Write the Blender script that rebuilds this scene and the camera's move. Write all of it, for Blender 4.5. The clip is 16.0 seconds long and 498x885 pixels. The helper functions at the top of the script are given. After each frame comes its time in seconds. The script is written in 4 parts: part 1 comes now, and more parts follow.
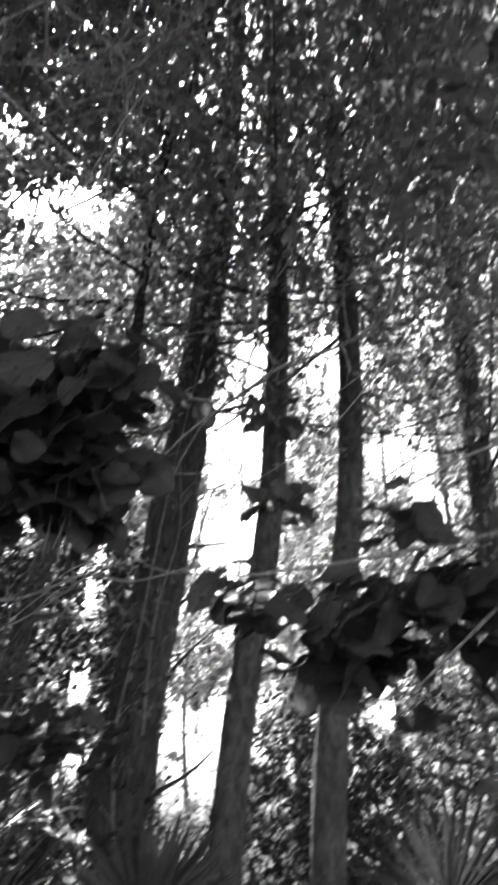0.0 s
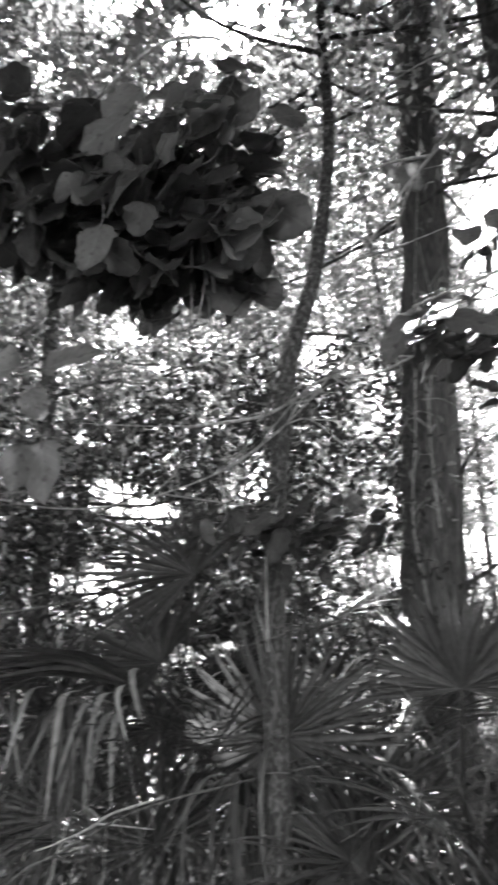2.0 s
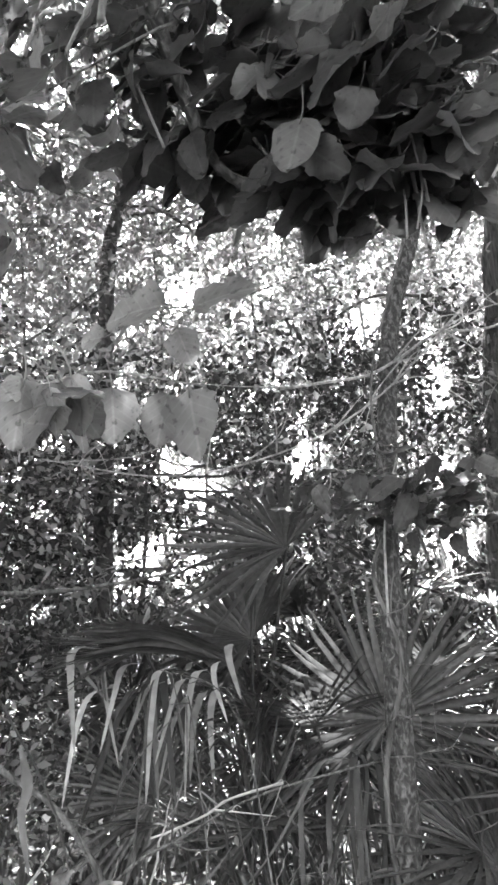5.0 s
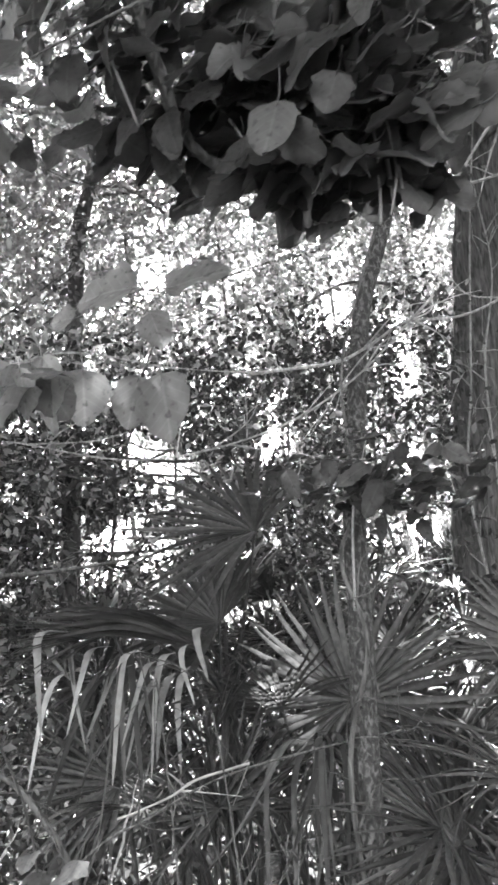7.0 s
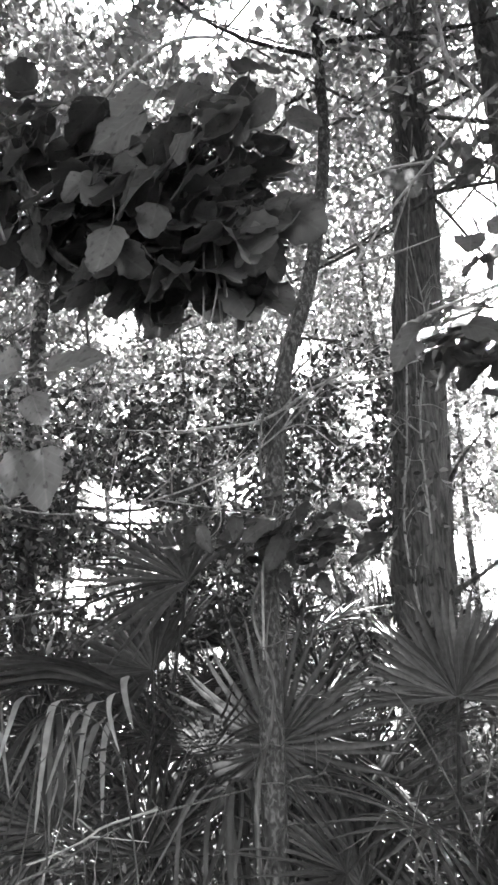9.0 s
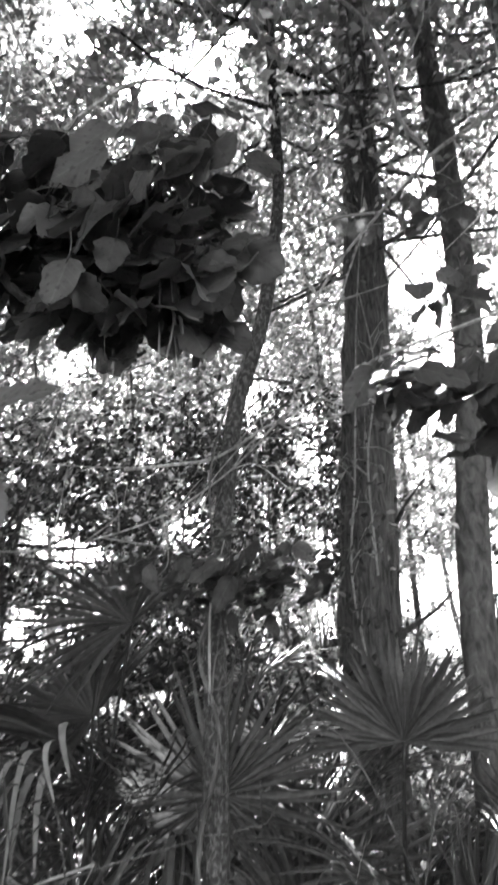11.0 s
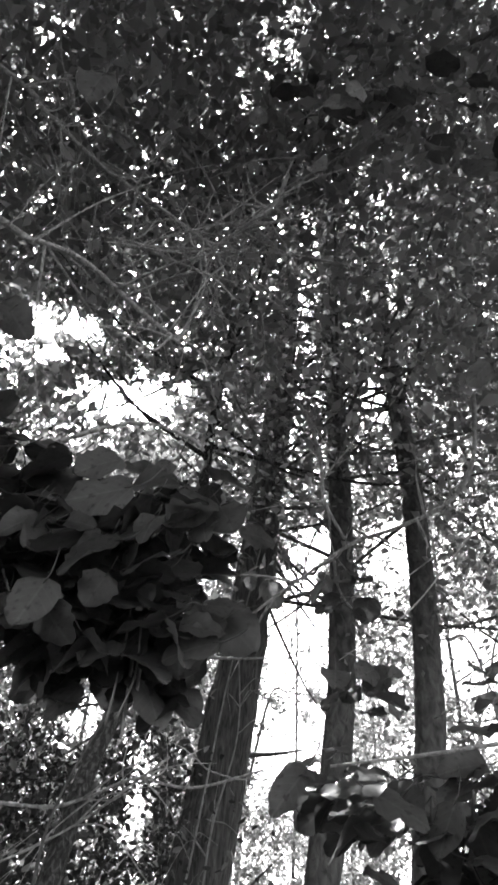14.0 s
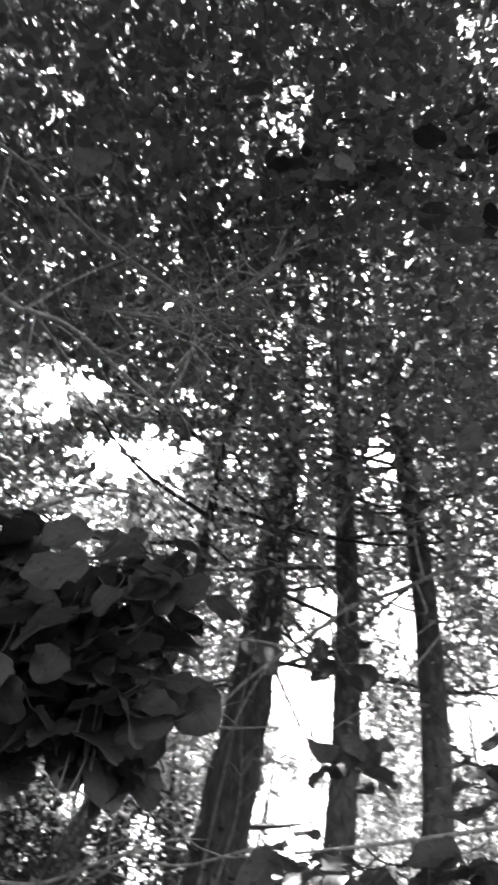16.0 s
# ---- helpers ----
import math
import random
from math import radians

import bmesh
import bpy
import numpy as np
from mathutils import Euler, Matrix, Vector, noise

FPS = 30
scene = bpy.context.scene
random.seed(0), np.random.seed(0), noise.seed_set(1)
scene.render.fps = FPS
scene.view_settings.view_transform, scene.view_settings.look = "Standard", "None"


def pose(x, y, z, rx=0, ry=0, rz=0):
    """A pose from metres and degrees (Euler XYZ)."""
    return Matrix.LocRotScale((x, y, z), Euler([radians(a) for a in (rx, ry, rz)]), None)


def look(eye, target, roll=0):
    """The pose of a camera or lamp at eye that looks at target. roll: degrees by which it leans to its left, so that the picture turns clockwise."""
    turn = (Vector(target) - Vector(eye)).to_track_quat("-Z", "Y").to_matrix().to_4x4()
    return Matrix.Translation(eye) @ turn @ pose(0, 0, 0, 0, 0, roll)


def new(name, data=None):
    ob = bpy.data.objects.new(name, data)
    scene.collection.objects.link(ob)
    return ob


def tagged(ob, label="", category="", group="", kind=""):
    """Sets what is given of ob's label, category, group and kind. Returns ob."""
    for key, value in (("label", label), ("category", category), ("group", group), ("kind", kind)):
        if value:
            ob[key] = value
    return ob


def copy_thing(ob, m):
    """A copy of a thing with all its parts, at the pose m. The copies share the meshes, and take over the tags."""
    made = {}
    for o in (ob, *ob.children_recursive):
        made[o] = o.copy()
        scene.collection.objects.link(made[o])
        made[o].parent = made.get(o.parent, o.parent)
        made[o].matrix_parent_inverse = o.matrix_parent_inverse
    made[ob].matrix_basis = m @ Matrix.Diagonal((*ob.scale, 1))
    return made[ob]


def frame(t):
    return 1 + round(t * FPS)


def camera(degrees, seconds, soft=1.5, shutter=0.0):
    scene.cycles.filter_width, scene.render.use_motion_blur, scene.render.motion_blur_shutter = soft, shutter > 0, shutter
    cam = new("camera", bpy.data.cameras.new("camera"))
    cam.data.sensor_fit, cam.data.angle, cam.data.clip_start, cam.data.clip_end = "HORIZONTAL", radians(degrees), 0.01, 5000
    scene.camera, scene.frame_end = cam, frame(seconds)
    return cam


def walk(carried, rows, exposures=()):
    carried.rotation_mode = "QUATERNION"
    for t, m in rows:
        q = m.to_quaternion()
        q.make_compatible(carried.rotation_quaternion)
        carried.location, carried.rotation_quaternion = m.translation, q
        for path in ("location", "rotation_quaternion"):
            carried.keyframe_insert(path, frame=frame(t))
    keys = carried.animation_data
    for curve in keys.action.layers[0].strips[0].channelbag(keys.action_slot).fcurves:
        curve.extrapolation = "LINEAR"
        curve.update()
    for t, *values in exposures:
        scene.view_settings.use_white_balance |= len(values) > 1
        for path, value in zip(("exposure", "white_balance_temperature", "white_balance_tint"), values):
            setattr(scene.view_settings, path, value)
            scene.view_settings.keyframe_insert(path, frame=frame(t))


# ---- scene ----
cam = camera(39.0, 16.0, soft=2.8, shutter=0.6)
METRES, EYE, TILT, LEAN, TURN = 1.7, 1.55, 28.0, 0.0, 0.0
ROWS = [
    (0.0, 0.0, 0.0, 0.0, 0.0, 0.0, -0.0),
    (0.5, 0.0186, 0.0249, -0.0371, 5.89, -5.72, 4.45),
    (1.0, 0.0565, 0.0571, -0.0821, 10.31, -10.82, 8.43),
    (1.5, 0.0866, 0.0744, -0.1054, 14.46, -10.76, 12.97),
    (2.0, 0.1086, 0.0776, -0.1203, 22.51, -9.88, 16.54),
    (2.5, 0.1282, 0.0785, -0.1246, 30.37, -6.77, 20.74),
    (3.0, 0.1138, 0.0851, -0.1263, 35.76, -5.2, 24.18),
    (3.5, 0.0507, 0.0885, -0.1179, 36.2, -5.19, 23.31),
    (4.0, -0.0157, 0.1062, -0.1219, 30.81, -7.98, 21.64),
    (4.2, -0.0358, 0.1058, -0.1218, 27.37, -9.57, 20.98),
    (6.3, -0.1062, 0.0846, -0.1164, 22.52, -12.28, 15.72),
    (6.5, -0.1063, 0.0842, -0.1163, 22.01, -13.19, 15.64),
    (7.0, -0.088, 0.0952, -0.1207, 21.74, -13.04, 16.06),
    (7.5, -0.0288, 0.0931, -0.1041, 21.5, -9.21, 14.98),
    (8.0, 0.0165, 0.0884, -0.104, 20.12, -10.05, 15.19),
    (8.2, 0.0309, 0.0872, -0.1051, 20.47, -10.33, 15.72),
    (10.3, 0.1131, 0.0751, -0.1179, 21.35, -9.06, 15.81),
    (10.5, 0.1138, 0.075, -0.1181, 19.68, -8.94, 15.88),
    (11.0, 0.0703, 0.0851, -0.1118, 16.91, -7.84, 14.02),
    (11.5, 0.0199, 0.1026, -0.0933, 13.17, -3.38, 12.54),
    (12.0, -0.0212, 0.1027, -0.073, 11.42, 3.16, 7.56),
    (12.5, -0.0384, 0.098, -0.0632, 6.82, 10.5, 2.5),
    (13.0, -0.0446, 0.0947, -0.0613, 4.66, 12.9, -0.14),
    (13.5, -0.048, 0.092, -0.0556, 3.12, 15.57, -2.11),
    (14.0, -0.0445, 0.0901, -0.0516, 3.98, 16.43, -0.54),
    (14.5, -0.0386, 0.0795, -0.0334, 0.08, 18.46, -2.92),
    (15.0, -0.0499, 0.063, -0.0239, -2.51, 19.52, -5.94),
    (15.5, -0.038, 0.0773, -0.0269, -0.96, 19.35, -3.47),
    (16.0, 0.0082, 0.0893, -0.0361, 5.45, 20.84, -1.15),
]
EXPOSURES = [(0.0, 2.54), (0.6, 2.64), (1.3, 3.19), (2.0, 3.54), (3.5, 4.29), (4.2, 4.39), (6.3, 4.34), (7.0, 4.39), (8.0, 4.14), (10.5, 3.79), (11.5, 3.44), (12.5, 2.84), (14.0, 2.99), (15.0, 2.99), (16.0, 2.89)]
walk(cam, [(t, pose(0, 0, EYE, TILT, LEAN, TURN) @ pose(METRES * x, METRES * y, METRES * z, 90 + pitch, roll, yaw)) for t, x, y, z, yaw, pitch, roll in ROWS], EXPOSURES)

# ---- world and sun: bright hazy sky, sun high beyond the trees ----
SUN_AZ, SUN_EL = 24.0, 52.0
world = bpy.data.worlds.new("sky")
scene.world = world
world.use_nodes = True
wn = world.node_tree
wn.nodes.clear()
sky = wn.nodes.new("ShaderNodeTexSky")
sky.sky_type, sky.sun_disc = "NISHITA", False
sky.sun_elevation, sky.sun_rotation = radians(SUN_EL), radians(-SUN_AZ)
sky.dust_density = 4.0
grey = wn.nodes.new("ShaderNodeRGBToBW")
wbg = wn.nodes.new("ShaderNodeBackground")
wbg.inputs["Strength"].default_value = 0.15
wout = wn.nodes.new("ShaderNodeOutputWorld")
wn.links.new(sky.outputs[0], grey.inputs[0])
wn.links.new(grey.outputs[0], wbg.inputs["Color"])
wn.links.new(wbg.outputs[0], wout.inputs["Surface"])
sun = new("sun", bpy.data.lights.new("sun", "SUN"))
sun.data.energy, sun.data.angle = 4.5, radians(0.5)
sun_way = Vector((-math.sin(radians(SUN_AZ)) * math.cos(radians(SUN_EL)), math.cos(radians(SUN_AZ)) * math.cos(radians(SUN_EL)), math.sin(radians(SUN_EL))))
sun.matrix_world = look(sun_way * 50, (0, 0, 0))


# ---- materials (the film is black and white, so all are grey) ----
def node_mat(name):
    m = bpy.data.materials.new(name)
    m.use_nodes = True
    t = m.node_tree
    return m, t, t.nodes["Principled BSDF"], t.nodes["Material Output"]


def ramp(t, src, stops):
    r = t.nodes.new("ShaderNodeValToRGB")
    while len(r.color_ramp.elements) < len(stops):
        r.color_ramp.elements.new(0.5)
    for e, (p, v) in zip(r.color_ramp.elements, stops):
        e.position, e.color = p, (v, v, v, 1)
    t.links.new(src, r.inputs[0])
    return r.outputs[0]


def noise_node(t, scale, detail=4.0, coords="Object"):
    c = t.nodes.new("ShaderNodeTexCoord")
    n = t.nodes.new("ShaderNodeTexNoise")
    n.inputs["Scale"].default_value, n.inputs["Detail"].default_value = scale, detail
    t.links.new(c.outputs[coords], n.inputs["Vector"])
    return n.outputs["Fac"], c


def times(t, a, b):
    m = t.nodes.new("ShaderNodeMath")
    m.operation = "MULTIPLY"
    t.links.new(a, m.inputs[0])
    t.links.new(b, m.inputs[1])
    return m.outputs[0]


def math_node(t, op, a, b):
    m = t.nodes.new("ShaderNodeMath")
    m.operation = op
    for k, v in enumerate((a, b)):
        if isinstance(v, (int, float)):
            m.inputs[k].default_value = v
        else:
            t.links.new(v, m.inputs[k])
    return m.outputs[0]


def vein_lines(t):
    """Pale midrib and slanting side veins of a leaf whose length is 1."""
    c = t.nodes.new("ShaderNodeTexCoord")
    xyz = t.nodes.new("ShaderNodeSeparateXYZ")
    t.links.new(c.outputs["Object"], xyz.inputs[0])
    off = math_node(t, "ABSOLUTE", xyz.outputs[0], 0)
    slant = math_node(t, "SUBTRACT", math_node(t, "MULTIPLY", xyz.outputs[1], 6.0), math_node(t, "MULTIPLY", off, 5.0))
    side = math_node(t, "PINGPONG", slant, 0.5)
    rib = ramp(t, off, [(0.008, 1.22), (0.03, 1.0)])
    return times(t, rib, ramp(t, side, [(0.02, 1.10), (0.12, 0.98)]))


def leaf_mat(name, low, high, through_light, rough, by_island=False, scale=30.0, relief=0.35, veins=False):
    m, t, p, out = node_mat(name)
    if by_island:
        r = t.nodes.new("ShaderNodeNewGeometry").outputs["Random Per Island"]
    else:
        r = t.nodes.new("ShaderNodeObjectInfo").outputs["Random"]
    base = ramp(t, r, [(0.0, low), (0.75, (low + high) / 2), (1.0, high)])
    n, _ = noise_node(t, scale)
    mottle = ramp(t, n, [(0.3, 0.7), (0.7, 1.15)])
    col = times(t, base, mottle)
    if veins:
        col = times(t, col, vein_lines(t))
        spots, _ = noise_node(t, 9.0, 3.0)
        col = times(t, col, ramp(t, spots, [(0.30, 0.55), (0.40, 1.0)]))
    t.links.new(col, p.inputs["Base Color"])
    p.inputs["Roughness"].default_value = rough
    p.inputs["Specular IOR Level"].default_value = 0.35
    bump = t.nodes.new("ShaderNodeBump")
    bump.inputs["Strength"].default_value, bump.inputs["Distance"].default_value = relief, 0.004
    t.links.new(n, bump.inputs["Height"])
    t.links.new(bump.outputs[0], p.inputs["Normal"])
    tr = t.nodes.new("ShaderNodeBsdfTranslucent")
    t.links.new(col, tr.inputs["Color"])
    mix = t.nodes.new("ShaderNodeMixShader")
    mix.inputs[0].default_value = through_light
    t.links.new(p.outputs[0], mix.inputs[1])
    t.links.new(tr.outputs[0], mix.inputs[2])
    t.links.new(mix.outputs[0], out.inputs["Surface"])
    return m


def bark_mat(name, low, high, scale, stretch, middle=None):
    m, t, p, out = node_mat(name)
    c = t.nodes.new("ShaderNodeTexCoord")
    mp = t.nodes.new("ShaderNodeMapping")
    mp.inputs["Scale"].default_value = (scale, scale, scale / stretch)
    n = t.nodes.new("ShaderNodeTexNoise")
    n.inputs["Scale"].default_value, n.inputs["Detail"].default_value = 1.0, 8.0
    n.inputs["Distortion"].default_value = 0.6
    big = t.nodes.new("ShaderNodeTexNoise")
    big.inputs["Scale"].default_value = 3.0
    t.links.new(c.outputs["Object"], mp.inputs["Vector"])
    t.links.new(mp.outputs[0], n.inputs["Vector"])
    t.links.new(c.outputs["Object"], big.inputs["Vector"])
    fine = ramp(t, n.outputs["Fac"], [(0.32, low), (0.5, middle or (low + high) / 2), (0.68, high)])
    moss = ramp(t, big.outputs["Fac"], [(0.3, 0.78), (0.7, 1.12)])
    t.links.new(times(t, fine, moss), p.inputs["Base Color"])
    p.inputs["Roughness"].default_value = 0.9
    p.inputs["Specular IOR Level"].default_value = 0.2
    bump = t.nodes.new("ShaderNodeBump")
    bump.inputs["Strength"].default_value, bump.inputs["Distance"].default_value = 0.9, 0.02
    t.links.new(n.outputs["Fac"], bump.inputs["Height"])
    t.links.new(bump.outputs[0], p.inputs["Normal"])
    return m


M_CANOPY = leaf_mat("canopy_leaf", 0.13, 0.34, 0.48, 0.55, True, 8.0)
# paler grey stands in for haze over the distant crowns
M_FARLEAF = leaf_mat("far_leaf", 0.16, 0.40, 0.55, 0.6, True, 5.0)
M_VINE = leaf_mat("vine_leaf", 0.032, 0.125, 0.42, 0.40, False, 2.2, 0.05, True)
M_SOFT = leaf_mat("soft_vine_leaf", 0.06, 0.18, 0.6, 0.45, False, 2.2, 0.05, True)
M_PALE = leaf_mat("pale_vine_leaf", 0.13, 0.34, 0.45, 0.5, False, 2.2, 0.05, True)
M_PALM = leaf_mat("palm_blade", 0.033, 0.108, 0.32, 0.33, False, 40.0)
M_DEAD = leaf_mat("dead_blade", 0.13, 0.48, 0.3, 0.7, False, 25.0)
M_WITHER = leaf_mat("withered_blade", 0.03, 0.12, 0.25, 0.7, False, 25.0)
# darker leaf grey carries the shade of the understory in its colour
M_SHADE = leaf_mat("shade_darkened_leaf", 0.03, 0.11, 0.4, 0.55, True, 8.0)
M_LITTER = leaf_mat("litter_leaf", 0.03, 0.12, 0.1, 0.8, True, 12.0)
M_BARK = bark_mat("rough_bark", 0.045, 0.16, 60.0, 6.0)
M_SMOOTH = bark_mat("smooth_bark", 0.055, 0.16, 30.0, 2.0)
M_PALEBARK = bark_mat("mottled_bark", 0.028, 0.15, 80.0, 1.8, 0.055)
M_TWIG = bark_mat("twig_bark", 0.18, 0.42, 80.0, 3.0)
M_SOIL = bark_mat("forest_soil", 0.02, 0.08, 14.0, 1.0)


# ---- building helpers ----
def part(name, data, material, parent=None, label="", at=None):
    if isinstance(data, bmesh.types.BMesh):
        me = bpy.data.meshes.new(name)
        data.to_mesh(me)
        data.free()
        data = me
    if not data.materials:
        data.materials.append(material)
    ob = new(name, data)
    if parent is not None:
        ob.parent = parent
        ob.matrix_parent_inverse = Matrix.Translation(parent.location).inverted()
    if at is not None:
        ob.matrix_basis = at
    return tagged(ob, label)


def thing(name, label, category, group="", kind="", at=(0, 0, 0)):
    ob = new(name)
    ob.location = at
    ob.empty_display_size = 0.1
    return tagged(ob, label, category, group, kind)


def smooth_path(points, per=6):
    """Catmull-Rom through points; returns positions along the way."""
    p = [Vector(q) for q in points]
    p = [2 * p[0] - p[1]] + p + [2 * p[-1] - p[-2]]
    way = []
    for i in range(1, len(p) - 2):
        for k in range(per):
            u = k / per
            a, b, c, d = p[i - 1:i + 3]
            way.append(0.5 * (2 * b + (c - a) * u + (2 * a - 5 * b + 4 * c - d) * u * u + (3 * b - a - 3 * c + d) * u ** 3))
    return way + [p[-2]]


def tube(bm, way, r0, r1, sides=8, rough=0.0, seed=0.0):
    """A tapered, slightly knobbly stem along way."""
    rings, ref = [], Vector((0.31, 0.77, 0.2))
    for i, c in enumerate(way):
        d = (way[min(i + 1, len(way) - 1)] - way[max(i - 1, 0)]).normalized()
        u = d.cross(ref)
        u = u.normalized() if u.length > 1e-4 else Vector((1, 0, 0))
        v = d.cross(u)
        r = r0 + (r1 - r0) * i / (len(way) - 1)
        ring = []
        for k in range(sides):
            a = 2 * math.pi * k / sides
            o = u * math.cos(a) + v * math.sin(a)
            s = 1 + rough * noise.noise(Vector((o.x * 2 + seed, o.y * 2, c.z * 2.5)) * 1.4) + 0.5 * rough * noise.noise(Vector((o.x * 7, o.y * 7 + seed, c.z * 5)))
            ring.append(bm.verts.new(c + o * r * s))
        rings.append(ring)
    for a, b in zip(rings, rings[1:]):
        for k in range(sides):
            bm.faces.new((a[k], a[(k + 1) % sides], b[(k + 1) % sides], b[k])).smooth = True
    bm.faces.new(rings[-1])
    bm.faces.new(list(reversed(rings[0])))
    return bm


def leaves_mesh(name, centre, size, rng, droop=0.35, slim=0.52, simple=False):
    """Many small folded leaves in one mesh, each with its own turn; simple: lozenges for far trees."""
    n = len(centre)
    d = rng.normal(size=(n, 3))
    d[:, 2] -= droop
    d /= np.linalg.norm(d, axis=1)[:, None]
    q = rng.normal(size=(n, 3))
    q[:, 2] += 0.6
    w = np.cross(d, q)
    w /= np.linalg.norm(w, axis=1)[:, None]
    up = np.cross(w, d)
    L = size[:, None]
    v = np.empty((n, 6, 3))
    v[:, 0] = centre - d * L * 0.5
    v[:, 1] = centre - d * L * 0.12 + w * L * slim * 0.5 + up * L * 0.08
    v[:, 2] = centre + d * L * 0.2 + w * L * slim * 0.38 + up * L * 0.06
    v[:, 3] = centre + d * L * 0.5 - up * L * 0.06
    v[:, 4] = centre + d * L * 0.2 - w * L * slim * 0.38 + up * L * 0.06
    v[:, 5] = centre - d * L * 0.12 - w * L * slim * 0.5 + up * L * 0.08
    if simple:
        v[:, 1] = centre - d * L * 0.05 + w * L * slim * 0.5 + up * L * 0.08
        v[:, 2] = v[:, 3]
        v[:, 3] = centre - d * L * 0.05 - w * L * slim * 0.5 + up * L * 0.08
        v = np.ascontiguousarray(v[:, :4])
    f = (np.arange(n) * 4)[:, None] + np.arange(4) if simple else (np.arange(n) * 6)[:, None] + np.array([0, 1, 2, 3, 0, 3, 4, 5])
    corners, quads = v.shape[1], 1 if simple else 2
    me = bpy.data.meshes.new(name)
    me.vertices.add(n * corners)
    me.vertices.foreach_set("co", v.reshape(-1).astype(np.float32))
    me.loops.add(n * 4 * quads)
    me.loops.foreach_set("vertex_index", f.reshape(-1).astype(np.int32))
    me.polygons.add(n * quads)
    me.polygons.foreach_set("loop_start", (np.arange(n * quads) * 4).astype(np.int32))
    me.update(calc_edges=True)
    return me


# ---- the ground ----
CLEAR = np.array((0.0, 0.18, 1.48))      # middle of the small clearing, at eye height


def ground_z(x, y):
    r = math.hypot(x, y)
    return 0.10 * noise.noise(Vector((x * 0.35, y * 0.35, 0))) * min(1, r / 3) + 0.03 * noise.noise(Vector((x * 2, y * 2, 5)))


def make_ground():
    bm = bmesh.new()
    radii = [0.0, 0.5, 1, 1.5, 2, 2.5, 3, 3.6, 4.3, 5.2, 6.3, 8, 11, 16, 25, 45, 100, 300, 1200]
    rings = []
    for r in radii[1:]:
        rings.append([bm.verts.new((r * math.cos(2 * math.pi * k / 72), r * math.sin(2 * math.pi * k / 72), ground_z(r * math.cos(2 * math.pi * k / 72), r * math.sin(2 * math.pi * k / 72)))) for k in range(72)])
    mid = bm.verts.new((0, 0, 0))
    for k in range(72):
        bm.faces.new((mid, rings[0][k], rings[0][(k + 1) % 72]))
    for a, b in zip(rings, rings[1:]):
        for k in range(72):
            bm.faces.new((a[k], b[k], b[(k + 1) % 72], a[(k + 1) % 72])).smooth = True
    tagged(part("ground", bm, M_SOIL), "dark forest soil covered with fallen leaves", "ground", kind="structure")


make_ground()
rng = np.random.default_rng(7)
ang, rad = rng.uniform(-0.6, 2.2, 9000) + math.pi / 2 - 0.55, 1.2 + 8 * rng.random(9000) ** 1.3
lx, ly = rad * np.cos(ang), rad * np.sin(ang)
lz = np.array([ground_z(a, b) for a, b in zip(lx, ly)]) + rng.uniform(0.005, 0.03, 9000)
litter = leaves_mesh("leaf_litter", np.stack((lx, ly, lz), 1), rng.uniform(0.05, 0.11, 9000), rng, 0.0)
tagged(part("leaf_litter", litter, M_LITTER), "dry fallen leaves lying over the forest floor", "leaf litter", kind="stuff")

# ---- tree stems: base to top ----
def stem(points, r0, r1, material, parent, rough=0.18, sides=16, name="trunk", label=""):
    bm = tube(bmesh.new(), smooth_path(points, 8), r0, r1, sides, rough, points[0][0] * 3.1)
    return part(name, bm, material, parent, label)


def polar(az, dist, z):
    return (CLEAR[0] - dist * math.sin(radians(az)), CLEAR[1] + dist * math.cos(radians(az)), z)


# gaps in the canopy, as azimuth, elevation and half widths in degrees from the clearing
GAPS = np.array([
    (0.8, 29, 4.4, 6.5), (1.5, 21, 4.2, 4), (3.5, 5.5, 4, 2.9), (4.5, 2.5, 3, 2.2), (-14, 27, 3.6, 3.6), (-15.5, 22.5, 2.6, 2.6), (-8, 37, 2.2, 1.6), (-9, 34.5, 2.2, 1.8),
    (-6.5, 35.5, 1.5, 2), (-1, 36.5, 2.5, 2), (-7.6, 48.5, 1.6, 1.2), (-8.6, 47.3, 1.2, 1.2), (-8, 13, 2.3, 2.6), (-10.2, 7.4, 1.6, 1.3), (24, 46.3, 3.5, 2.2), (19.5, 47.0, 3.8, 2.5), (15, 48.6, 2, 1.1),
    (29, 51, 2.6, 1.4), (33.5, 49.8, 2.6, 1.8), (31, 48.2, 2, 1.0), (54, -11.5, 5, 3.2), (35.6, 12, 2.4, 1.6), (33.4, 10.4, 2.2, 1.7), (37.5, 5, 1.6, 2.2)])
LOW_GAPS = np.array([
    (13.5, 3.7, 1.7, 2.3), (13.4, 9.6, 1.2, 2), (13.3, 16.8, 1.2, 2), (18, 22.2, 1.7, 1.7), (24.2, 12, 1.7, 1.6), (26.9, 0.3, 1.3, 1.6), (30, -1, 1, 1), (51, 29, 1.5, 1.7), (51, 20, 1.9, 1.5), (34, 25.3, 1.6, 1.3), (7.8, 5.4, 1.6, 1.8), (10.3, -4.5, 1.2, 1)])
